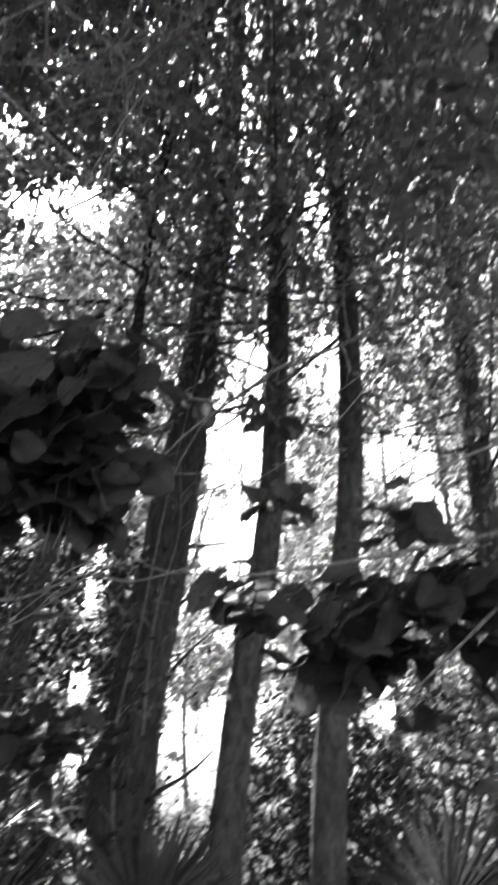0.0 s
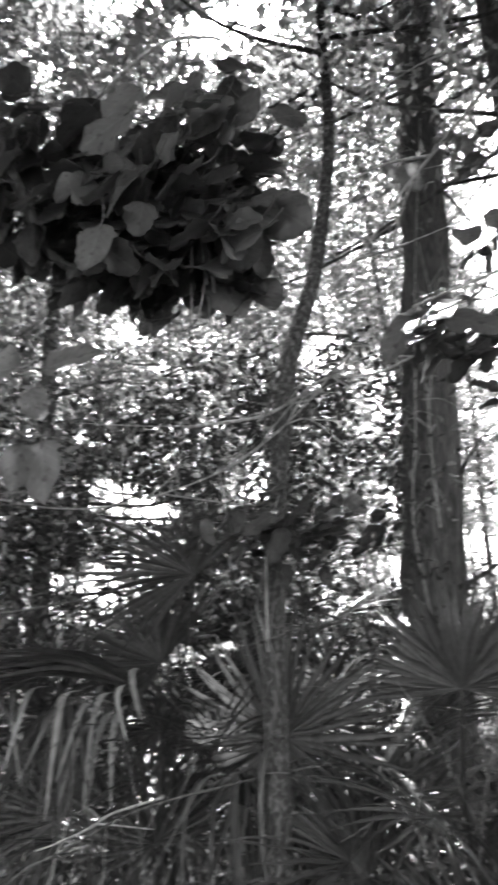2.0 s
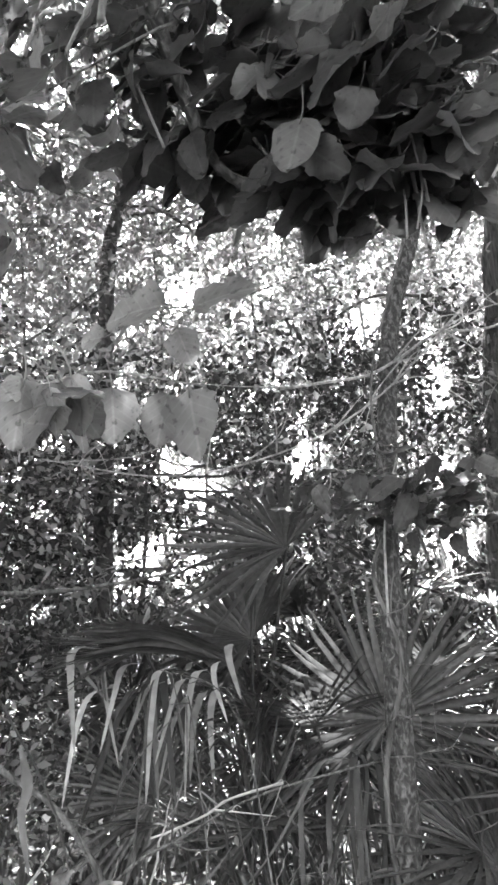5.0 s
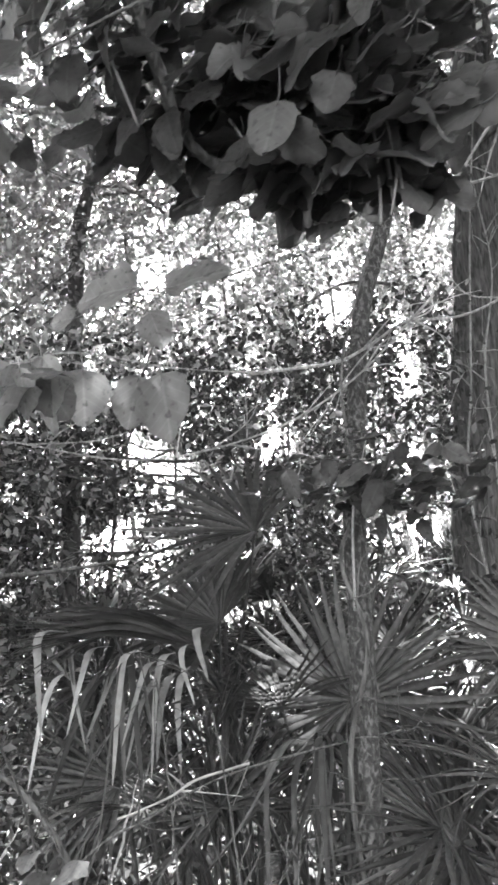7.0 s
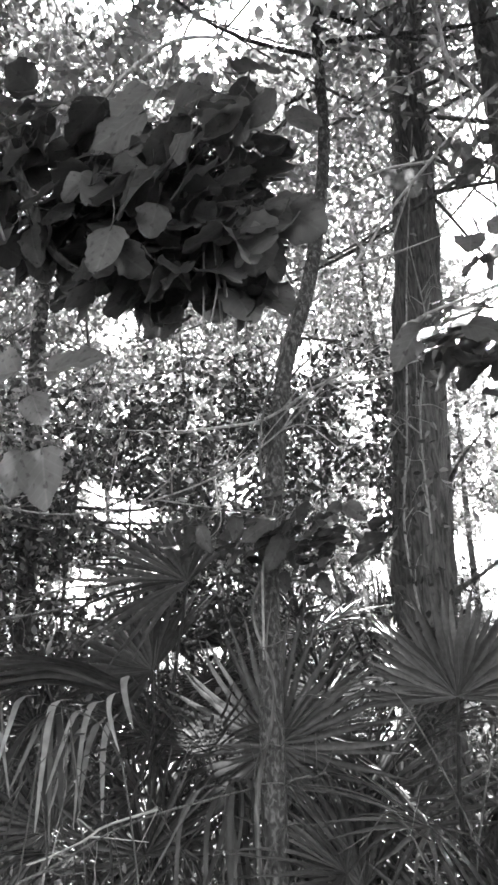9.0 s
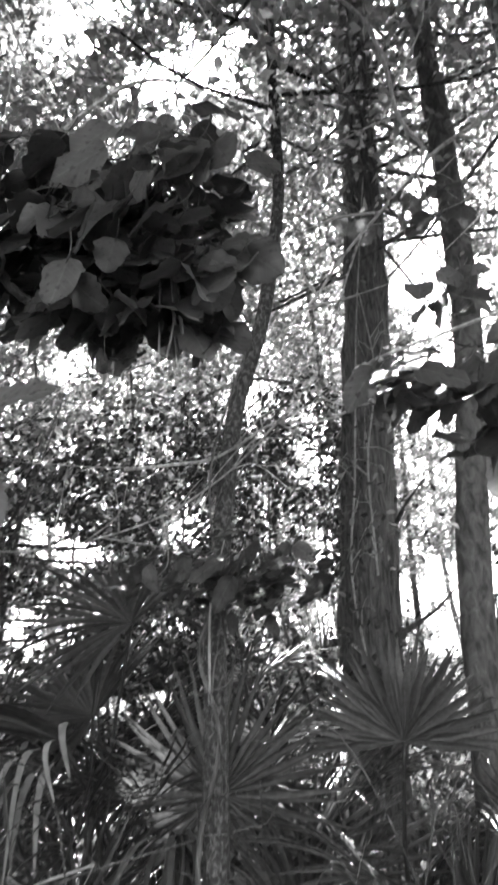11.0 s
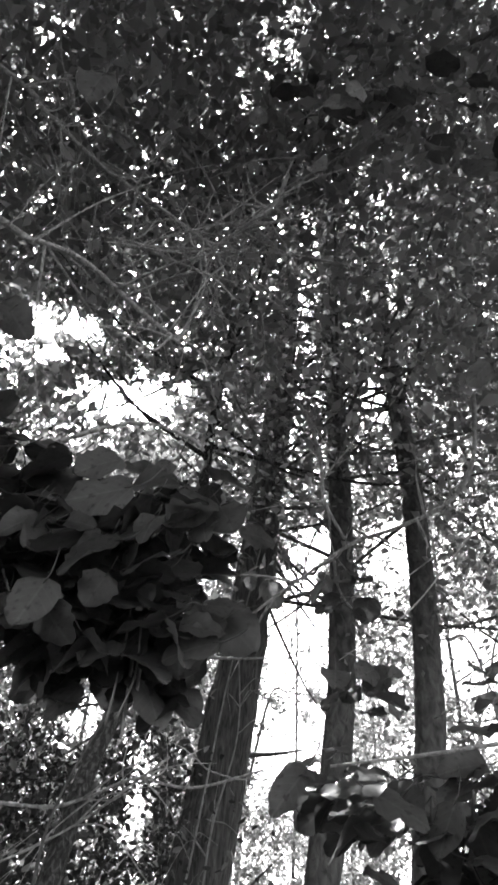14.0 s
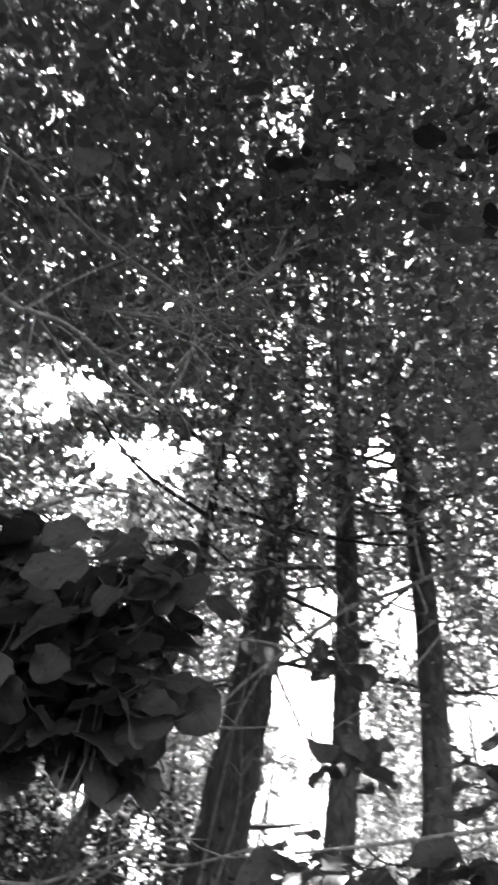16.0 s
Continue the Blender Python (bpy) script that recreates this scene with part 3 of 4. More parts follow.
vine("dense hanging vine with broad overlapping leaves", [[(-1.3, 1.5, 3.0), (-1.0, 1.2, 2.75), (-0.78, 0.96, 2.52), (-0.72, 0.98, 2.37), (-0.65, 1.0, 2.14)], [(-0.6, 1.16, 2.5), (-0.42, 1.17, 2.58), (-0.30, 1.17, 2.54), (-0.26, 1.17, 2.50)], [(-1.3, 1.5, 3.0), (-0.9, 1.25, 2.72), (-0.6, 1.16, 2.5), (-0.4, 1.2, 2.36), (-0.25, 1.24, 2.25)], [(-0.9, 1.25, 2.72), (-0.62, 1.08, 2.3), (-0.5, 1.1, 2.08)], [(-0.34, 1.15, 2.2), (-0.33, 1.15, 2.1), (-0.325, 1.15, 1.93)], [(-0.32, 1.14, 2.2), (-0.315, 1.14, 2.1), (-0.31, 1.145, 1.95)]],
     [((-0.40, 1.12, 2.22), (0.25, 0.14, 0.18), 126, 0.080), ((-0.37, 1.10, 2.09), (0.20, 0.1, 0.09), 46, 0.080), ((-0.50, 1.16, 2.26), (0.28, 0.12, 0.18), 66, 0.078), ((-0.30, 1.12, 2.34), (0.16, 0.1, 0.10), 22, 0.075), ((-0.36, 1.12, 2.03), (0.18, 0.1, 0.05), 12, 0.075)],
     [((-0.25, 1.12, 2.36), (0.3, -0.1, -0.9), (0.1, -1, 0.2), 0.10, PALE), ((-0.32, 1.16, 2.46), (-0.5, -0.2, -0.6), (0.1, -1, 0.5), 0.085), ((-0.26, 1.15, 2.10), (0.1, -0.2, -1), (0.3, -1, 0.3), 0.10, SOFT), ((-0.66, 1.03, 2.19), (-0.7, -0.2, -0.6), (0.1, -1, 0.3), 0.075, SOFT), ((-0.62, 1.03, 2.17), (0.2, -0.2, -1), (0.0, -1, 0.3), 0.07, SOFT), ((-0.58, 1.03, 2.19), (0.8, -0.2, -0.5), (0.0, -1, 0.3), 0.07, SOFT), ((-0.43, 1.0, 2.09), (-0.25, -0.2, -1), (0.2, -1, 0.2), 0.09), ((-0.33, 0.99, 2.15), (-0.9, -0.2, -0.45), (-0.2, -1, 0.45), 0.10, SOFT), ((-0.31, 0.92, 2.19), (-0.9, -0.1, -0.3), (0.1, -0.9, 0.35), 0.095, SOFT)], 3, style="layered")
vine("shaded inner part of a broad-leaved vine", [[(-1.0, 1.4, 2.75), (-0.7, 1.25, 2.5), (-0.45, 1.24, 2.3), (-0.3, 1.24, 2.15)]],
     [((-0.42, 1.22, 2.23), (0.24, 0.08, 0.17), 80, 0.085), ((-0.36, 1.2, 2.11), (0.18, 0.08, 0.09), 30, 0.085), ((-0.66, 1.12, 2.28), (0.22, 0.1, 0.14), 40, 0.08)], (), 12, 0.005, style="layered")
vine("hanging vine curtain of broad leaves", [[(-1.5, 1.5, 3.0), (-1.1, 1.2, 2.8), (-0.85, 1.05, 2.5), (-0.75, 1.0, 2.25)], [(-0.9, 0.95, 2.6), (-0.62, 0.80, 2.30), (-0.54, 0.75, 2.19), (-0.60, 0.74, 2.08)]],
     [((-0.66, 1.02, 2.34), (0.22, 0.16, 0.20), 96, 0.078), ((-0.90, 0.92, 2.40), (0.2, 0.14, 0.28), 60, 0.08), ((-1.0, 0.95, 2.15), (0.2, 0.14, 0.25), 24, 0.08)], (), 13, style="layered")
vine("grey-green vine leaves at the edge of the clearing", [[(-0.9, 0.6, 2.75), (-0.65, 0.62, 2.45), (-0.50, 0.66, 2.25), (-0.58, 0.66, 2.0)]],
     [((-0.46, 0.66, 2.24), (0.10, 0.08, 0.10), 9, 0.07), ((-0.56, 0.66, 2.10), (0.09, 0.08, 0.12), 9, 0.068), ((-0.66, 0.68, 1.95), (0.07, 0.06, 0.12), 6, 0.065)], (), 15, 0.004, style="layered", shapes=SOFT)
vine("dark cluster of vine leaves on a thin trunk", [[(-0.82, 2.28, 1.4), (-0.78, 2.25, 1.7), (-0.72, 2.26, 1.9)]],
     [((-0.80, 2.22, 1.80), (0.26, 0.14, 0.10), 46, 0.105), ((-0.58, 2.24, 1.74), (0.24, 0.12, 0.10), 36, 0.105), ((-0.78, 2.22, 1.90), (0.10, 0.1, 0.10), 10, 0.075)], (), 14, 0.005, "flat", NARROW)
vine("small vine spray of large pale hanging leaves", [[(-1.3, 1.3, 2.0), (-1.05, 1.15, 1.90), (-0.93, 1.18, 1.905), (-0.78, 1.29, 1.87)], [(-0.90, 1.18, 1.95), (-0.84, 1.18, 1.99), (-0.72, 1.24, 2.0)]],
     [((-0.95, 1.1, 1.86), (0.12, 0.08, 0.06), 6, 0.09)],
     [((-0.80, 1.26, 1.86), (0.15, -0.1, -1), (0.1, -1, 0.15), 0.135), ((-0.84, 1.25, 1.86), (-0.25, -0.1, -1), (0.4, -1, 0.1), 0.10), ((-1.03, 1.09, 1.89), (-0.15, -0.1, -1), (0.3, -1, 0.1), 0.13), ((-0.96, 1.13, 1.89), (0.05, 0.1, -1), (-0.4, -1, 0.1), 0.14), ((-0.91, 1.18, 1.87), (0.1, -0.1, -1), (0.5, -0.8, 0.1), 0.11), ((-0.80, 1.19, 2.0), (-0.9, -0.1, 0.15), (0.1, -0.8, 0.5), 0.13), ((-0.76, 1.23, 2.0), (0.9, 0.1, 0.2), (0.1, -0.8, 0.5), 0.13), ((-0.91, 1.16, 1.96), (-0.6, 0, 0.1), (0.1, -0.9, 0.3), 0.06), ((-0.79, 1.22, 1.96), (0.3, 0, -0.9), (0.1, -0.8, 0.5), 0.07)], 4, 0.004, shapes=PALE)
vine("leafy branch of large soft leaves before the trunks", [[(1.2, 1.5, 2.2), (0.7, 1.36, 2.1), (0.40, 1.33, 2.03), (0.14, 1.32, 1.98), (-0.03, 1.33, 1.96)], [(0.7, 1.36, 2.1), (0.45, 1.34, 1.88), (0.3, 1.36, 1.75)], [(1.1, 1.5, 2.4), (0.6, 1.4, 2.3), (0.32, 1.36, 2.16)]],
     [((0.0, 1.54, 1.985), (0.11, 0.10, 0.08), 26, 0.09), ((0.08, 1.36, 1.90), (0.10, 0.10, 0.05), 10, 0.09), ((0.22, 1.44, 1.95), (0.18, 0.14, 0.07), 40, 0.10), ((0.22, 1.47, 1.85), (0.20, 0.14, 0.06), 40, 0.10), ((0.42, 1.44, 1.95), (0.18, 0.16, 0.13), 60, 0.10), ((0.66, 1.42, 1.92), (0.2, 0.14, 0.22), 46, 0.10), ((0.36, 1.46, 2.12), (0.18, 0.1, 0.06), 18, 0.085), ((0.55, 1.5, 1.6), (0.2, 0.12, 0.22), 30, 0.09)],
     [((0.05, 1.30, 1.93), (-0.9, -0.1, -0.1), (0.1, -0.6, 0.75), 0.10), ((0.03, 1.29, 1.91), (0.8, -0.1, -0.4), (0.1, -0.7, 0.7), 0.09)], 5, style="flat", shapes=SOFT[:3] + BROAD[:4] + NARROW[:5])
vine("scattered round vine leaves hanging before the trunks", [[(0.9, 2.5, 3.6), (0.5, 2.45, 3.2), (0.18, 2.45, 2.98), (-0.19, 2.45, 3.0)], [(0.5, 2.1, 3.0), (0.25, 2.0, 2.65), (0.03, 1.97, 2.47)]],
     [((0.1, 2.4, 3.0), (0.35, 0.12, 0.12), 15, 0.10), ((0.12, 2.0, 2.42), (0.16, 0.1, 0.08), 14, 0.10), ((0.42, 2.1, 2.5), (0.2, 0.12, 0.2), 8, 0.085)],
     [((-0.19, 2.44, 3.03), (0.3, -0.1, -1), (0.1, -1, 0.1), 0.12), ((0.18, 2.45, 2.97), (-0.2, -0.1, -1), (0.1, -1, 0.1), 0.11), ((-0.30, 2.71, 3.26), (0.3, -0.1, -1), (0.1, -1, 0.1), 0.10)], 16, 0.004, shapes=SOFT)
vine("low vine with long soft leaves near the ground", [[(-1.45, 1.0, 1.9), (-1.3, 1.05, 1.75), (-1.32, 1.1, 1.55), (-1.3, 1.15, 1.3)]],
     [((-1.24, 1.03, 1.66), (0.10, 0.08, 0.14), 12, 0.09), ((-1.18, 0.98, 1.42), (0.08, 0.08, 0.14), 8, 0.10), ((-1.35, 1.5, 0.85), (0.3, 0.2, 0.2), 14, 0.075)], [((-1.335, 1.14, 1.50), (0.1, -0.1, -1), (0.4, -1, 0.1), 0.15, SOFT), ((-1.29, 1.12, 1.64), (-0.4, -0.1, -1), (0.3, -1, 0.2), 0.12), ((-1.15, 0.97, 1.42), (0.1, -0.1, -1), (0.4, -1, 0.2), 0.13)], 6, 0.004, shapes=PALE + SOFT)
vine("high vine with scattered broad leaves in the canopy", [[(1.2, 2.2, 4.8), (0.6, 1.3, 4.3), (0.2, 1.1, 4.2), (-0.1, 1.1, 3.9)], [(1.4, 1.6, 4.4), (0.8, 1.2, 4.1), (0.45, 1.0, 4.0)]],
     [((0.1, 1.15, 4.2), (0.35, 0.25, 0.35), 26, 0.09), ((0.6, 1.1, 4.0), (0.3, 0.25, 0.4), 30, 0.10), ((0.8, 1.5, 3.4), (0.3, 0.25, 0.5), 26, 0.11)], [((-0.62, 0.85, 3.7), (-0.25, 0.05, -1), (0.2, -1, -0.3), 0.13, PALE), ((-0.34, 0.7, 3.99), (0.5, -0.1, -0.8), (0.1, -0.6, -0.7), 0.070, PALE), ((-0.17, 1.05, 3.89), (-0.5, -0.1, -0.8), (0.1, -0.6, -0.7), 0.076, PALE), ((0.03, 1.02, 3.9), (0.5, -0.1, -0.8), (0.1, -0.6, -0.7), 0.082, PALE), ((0.12, 1.02, 3.9), (-0.5, -0.1, -0.8), (0.1, -0.6, -0.7), 0.088, PALE), ((-0.01, 1.19, 3.83), (0.5, -0.1, -0.8), (0.1, -0.6, -0.7), 0.070, PALE), ((0.63, 1.29, 3.67), (-0.5, -0.1, -0.8), (0.1, -0.6, -0.7), 0.076, PALE), ((0.6, 1.17, 3.74), (0.5, -0.1, -0.8), (0.1, -0.6, -0.7), 0.082, PALE), ((0.14, 0.99, 3.91), (-0.5, -0.1, -0.8), (0.1, -0.6, -0.7), 0.088, PALE), ((0.68, 1.34, 3.63), (0.5, -0.1, -0.8), (0.1, -0.6, -0.7), 0.070, PALE)], 8, 0.005)


# ---- saw palmettos ----
def blade_mesh(length, width, droop, kink, dead, seed, joined=0.4):
    """A pleated, tapering palm blade along +y; kink: where it has snapped and hangs."""
    r = random.Random(seed)
    bm, rows, n = bmesh.new(), [], 9
    y, z, pitch = 0.0, 0.0, 0.0
    for i in range(n + 1):
        u = i / n
        w = width * (0.25 + 0.76 * u / joined if u < joined else 1.01 * (1 - (u - joined) / (1 - joined)) ** 0.75 + 0.02)
        fold = (0.35 if dead or width < 0.03 else 0.2) * w
        sway = r.uniform(-0.004, 0.004) * (2 if dead else 1)
        rows.append([bm.verts.new((-w / 2 + sway, y, z + fold)), bm.verts.new((sway, y, z)), bm.verts.new((w / 2 + sway, y, z + fold))])
        pitch = -droop * u ** 1.5 - (1.35 if kink and u >= kink else 0)
        y += length / n * math.cos(pitch)
        z += length / n * math.sin(pitch)
    for a, b in zip(rows, rows[1:]):
        bm.faces.new((a[0], a[1], b[1], b[0])).smooth = True
        bm.faces.new((a[1], a[2], b[2], b[1])).smooth = True
    me = bpy.data.meshes.new("blade")
    bm.to_mesh(me)
    bm.free()
    me.materials.append(M_DEAD if dead else M_PALM)
    return me


GREEN = [blade_mesh(0.55, 0.036, d, 0, False, i) for i, d in enumerate((0.1, 0.25, 0.45, 0.7))]
THIN = [blade_mesh(0.55, 0.021, d, 0, False, 40 + i) for i, d in enumerate((0.15, 0.35, 0.6, 0.9))]
BENT = [blade_mesh(0.55, 0.03, 0.3, k, False, 10 + i) for i, k in enumerate((0.55, 0.7))]
SLIM = [blade_mesh(0.55, 0.028, d, 0, False, 90 + i) for i, d in enumerate((0.1, 0.3, 0.5, 0.8))]
FUSED = [blade_mesh(0.55, 0.050, d, 0, False, 70 + i, 0.45) for i, d in enumerate((0.1, 0.2, 0.35))]
DEAD = [blade_mesh(0.55, 0.028, 0.5, k, True, 20 + i) for i, k in enumerate((0.3, 0.42, 0.5, 0.0))]

STRAW = []
for i in range(8):
    STRAW.append(blade_mesh(0.5, 0.009 + 0.001 * i, 0.2 + 0.1 * (i % 4), 0, True, 50 + i))
    if i > 2:
        STRAW[-1].materials[0] = M_WITHER


def frond(parent, hub, axis, face, base, size=1.0, count=26, spread=125, meshes=GREEN, seed=0, cone=0.15):
    """One fan leaf: stalk from base to hub, blades fanned round axis with the face turned to face."""
    r = random.Random(seed)
    hub, base = Vector(hub), Vector(base)
    bm = bmesh.new()
    mid = (hub + base) / 2 + Vector((r.uniform(-0.05, 0.05), r.uniform(-0.05, 0.05), 0.12))
    tube(bm, smooth_path([base, mid, hub], 6), 0.011, 0.006, 6)
    f = part("frond", bm, M_PALM if meshes is not DEAD else M_DEAD, parent)
    fan = leaf_pose(hub, axis, face, size)
    for i in range(count):
        th = -spread + 2 * spread * i / (count - 1) + r.uniform(-2, 2)
        k = size * (0.82 + 0.18 * math.cos(radians(th * 0.7))) * r.uniform(0.9, 1.08) / size
        loose = 0.35 if meshes is FUSED else 1.0
        m = fan @ pose(0, 0, 0, 0, 0, th) @ pose(0, 0, 0, math.degrees(cone) + loose * r.uniform(-4, 4), loose * r.uniform(-14, 14), 0) @ Matrix.Diagonal((1, k, 1, 1))
        part("blade", r.choice(meshes) if r.random() > 0.12 or meshes is not GREEN else r.choice(BENT), M_PALM, f, at=m)
    return f


def palmetto(label, base, fronds, seed=0):
    p = thing("saw_palmetto", label, "palm", "saw palmettos", at=base)
    for i, (hub, axis, face, size, kind) in enumerate(fronds):
        if kind == "dead":
            frond(p, hub, axis, face, base, size, 24, 120, DEAD, seed + i, 0.05)
        else:
            frond(p, hub, axis, face, base, size, 26 if hub[2] > 1.6 else 40, kind, THIN if hub[2] <= 1.0 else FUSED if 1.2 < hub[2] < 1.3 else SLIM if hub[2] < 1.2 or hub[2] > 1.6 else GREEN, seed + i)
    r = random.Random(seed)
    bm = bmesh.new()
    b = Vector(base)
    tube(bm, smooth_path([b + Vector((0.1, 0.05, -0.15)), b + Vector((0.03, 0, -0.02)), b + Vector((0, 0, 0.12))], 4), 0.07, 0.05, 10, 0.4, seed)
    part("stem", bm, M_BARK, p)
    return p


palmetto("saw palmetto with green fan leaves and a dead drooping one", (-1.55, 2.75, 0.15), [
    ((-1.335, 2.72, 1.715), (-0.75, -0.05, 0.45), (-0.1, -0.6, 0.8), 1.0, 100),
    ((-1.52, 2.72, 1.38), (-0.8, 0.1, 0.35), (0.1, -0.8, 0.55), 0.85, 100),
    ((-1.75, 2.35, 1.38), (-0.9, -0.2, 0.1), (0.1, -0.35, 1), 0.7, 80),
    ((-1.5, 2.6, 0.75), (-0.3, -0.3, 0.8), (0.1, -0.9, 0.3), 0.8, 120),
    ((-1.85, 2.5, 0.85), (-0.5, -0.3, 0.5), (0.1, -0.7, 0.5), 0.8, 120)], 100)
def hanging_frond(label, hub, base, ways, drop, seed, material=M_DEAD):
    """A dead fan leaf: its blades reach out a little, then hang straight down."""
    r = random.Random(seed)
    p = thing("dead_palm_frond", label, "palm frond", "dead palm fronds", at=base)
    hub = Vector(hub)
    f = part("stalk", tube(bmesh.new(), smooth_path([base, (Vector(base) + hub) / 2 + Vector((0.05, 0.1, 0.1)), hub], 6), 0.011, 0.008, 6), material, p)
    for i in range(ways[3]):
        a = radians(ways[0] + (ways[1] - ways[0]) * i / (ways[3] - 1) + r.uniform(-6, 6))
        out = Vector((math.cos(a), math.sin(a), r.uniform(-0.7, 0.1)))
        reach, fall = ways[2] * r.uniform(0.08, 1.2), drop * r.uniform(0.25, 1.1)
        side = Vector((r.gauss(-0.02, 0.07), r.gauss(0, 0.06), 0)) + Vector((out.x, out.y, 0)) * r.uniform(0.0, 0.14)
        way = smooth_path([hub, hub + out * reach * 0.6 + Vector((0, 0, 0.03)), hub + out * reach + Vector((0, 0, -0.04)), hub + out * reach * 1.08 + side * 0.5 + Vector((0, 0, -0.08 - fall * 0.5)), hub + out * reach * 1.1 + side * 1.05 + Vector((0, 0, -0.08 - fall))], 4)
        bm, rows, turn, wide = bmesh.new(), [], r.uniform(-1.2, 1.2), r.uniform(0.010, 0.019)
        for k, c in enumerate(way):
            u = k / (len(way) - 1)
            w = wide * (0.35 + 2.2 * u if u < 0.3 else (1.01 - (u - 0.3) / 0.7) ** 0.6) * r.uniform(0.9, 1.1)
            across = Vector((math.cos(turn + u * 0.5), math.sin(turn + u * 0.5) * 0.8, 0.1))
            back = Vector((0, 0.35 * w, 0.1 * w))
            rows.append([bm.verts.new(c - across * w), bm.verts.new(c + back), bm.verts.new(c + across * w)])
        for x, y in zip(rows, rows[1:]):
            bm.faces.new((x[0], x[1], y[1], y[0])).smooth = True
            bm.faces.new((x[1], x[2], y[2], y[1])).smooth = True
        part("blade", bm, material, f)
    return p


# the dead fan: its blades lie out along one side, snap and hang; each is bend then tip, as seen from the hub
FOLDED = ((-0.19, -0.18, -0.01, -0.16, -0.31, -0.38), (-0.13, -0.14, -0.05, -0.14, -0.28, -0.27), (-0.12, -0.13, -0.11, -0.13, -0.28, -0.34), (-0.09, -0.1, -0.03, -0.06, -0.24, -0.38),
          (-0.07, -0.1, -0.1, -0.05, -0.22, -0.33), (-0.03, -0.06, 0.0, 0.05, -0.13, -0.17), (-0.03, -0.08, -0.1, 0.02, -0.19, -0.37), (0.02, -0.04, 0.06, 0.09, -0.1, -0.1),
          (-0.41, -0.35, 0.09, -0.34, -0.43, -0.22), (-0.39, -0.33, 0.05, -0.28, -0.35, -0.06), (-0.36, -0.33, -0.06, -0.35, -0.48, -0.36), (-0.22, -0.2, -0.06, -0.24, -0.35, -0.26),
          (-0.33, -0.28, 0.04, -0.23, -0.35, -0.27), (-0.28, -0.25, 0.02, -0.28, -0.38, -0.22))


def ribbon(way, wide, r, across, narrow=0.3):
    """A folded strip of palm blade along way."""
    bm, rows = bmesh.new(), []
    for k, c in enumerate(way):
        u = k / (len(way) - 1)
        w = wide * (narrow + (1 - narrow) * u / 0.3 if u < 0.3 else (1.01 - (u - 0.3) / 0.7) ** 0.5) * r.uniform(0.92, 1.08)
        back = Vector((0, 0.5 * w, 0.2 * w))
        rows.append([bm.verts.new(c - across * w), bm.verts.new(c + back), bm.verts.new(c + across * w)])
    for x, y in zip(rows, rows[1:]):
        bm.faces.new((x[0], x[1], y[1], y[0])).smooth = True
        bm.faces.new((x[1], x[2], y[2], y[1])).smooth = True
    return bm


def folded_fan(label, hub, base, bends, seed, crown=22):
    r = random.Random(seed)
    hub = Vector(hub)
    p = thing("dead_palm_frond", label, "palm frond", "dead palm fronds", at=base)
    f = part("stalk", tube(bmesh.new(), smooth_path([base, (Vector(base) + hub) / 2 + Vector((0.05, 0.1, 0.1)), hub], 6), 0.011 if crown else 0.004, 0.008 if crown else 0.003, 6), M_WITHER, p)
    for bx, by, bz, tx, ty, tz in bends:
        bend, tip = hub + Vector((bx, by, bz)), hub + Vector((tx, ty, tz))
        way = smooth_path([hub * (u := r.uniform(0.08, 0.28)) + bend * (1 - u) + Vector((0.01, 0.01, 0.02)), bend + Vector((0, 0, 0.01)), bend * 0.72 + tip * 0.28 + Vector((r.uniform(-0.01, 0.01), -0.02, 0.0)), tip], 5)
        part("blade", ribbon(way, r.uniform(0.011, 0.018), r, Vector((0.9, 0.35 + r.uniform(-0.3, 0.3), r.uniform(-0.1, 0.25))).normalized()), M_DEAD, f)
    for i in range(crown):
        a = hub + Vector((0, 0, 0.02)) + Vector((r.uniform(-0.05, 0), 0, r.uniform(-0.02, 0.04)))
        e = hub + Vector((r.uniform(-0.5, -0.3), r.uniform(-0.4, -0.2), r.uniform(0.05, 0.2)))
        part("blade", ribbon(smooth_path([a, (a + e) / 2 + Vector((0, 0, 0.04)), e], 7), 0.013, r, Vector((0.3, -0.5, 0.8)).normalized()), M_PALM if i % 5 else M_WITHER, f)
    return p


folded_fan("dead palm frond with snapped bleached blades hanging down", (-1.483, 2.49, 1.30), (-1.45, 2.75, 0.2), FOLDED, 5)
folded_fan("torn bleached strips of a dead palm frond", (-1.60, 1.47, 1.44), (-1.8, 2.0, 0.1), ((0.01, -0.04, -0.02, -0.04, -0.15, -0.29), (0.02, -0.05, -0.06, -0.06, -0.14, -0.24), (0.01, -0.06, -0.2, 0.0, -0.14, -0.42), (0.03, -0.05, -0.1, 0.01, -0.1, -0.32), (0.12, 0.06, -0.33, 0.145, 0.04, -0.5)), 6, 0)
hanging_frond("dull withered palm frond hanging in dark shreds", (-1.72, 2.40, 1.27), (-1.6, 2.8, 0.1), (130, 340, 0.22, 14), 0.40, 11, M_WITHER)
hanging_frond("withered palm frond folded down against a thin trunk", (-0.98, 2.36, 1.02), (-1.05, 2.9, 0.1), (120, 330, 0.16, 16), 0.42, 7, M_WITHER)
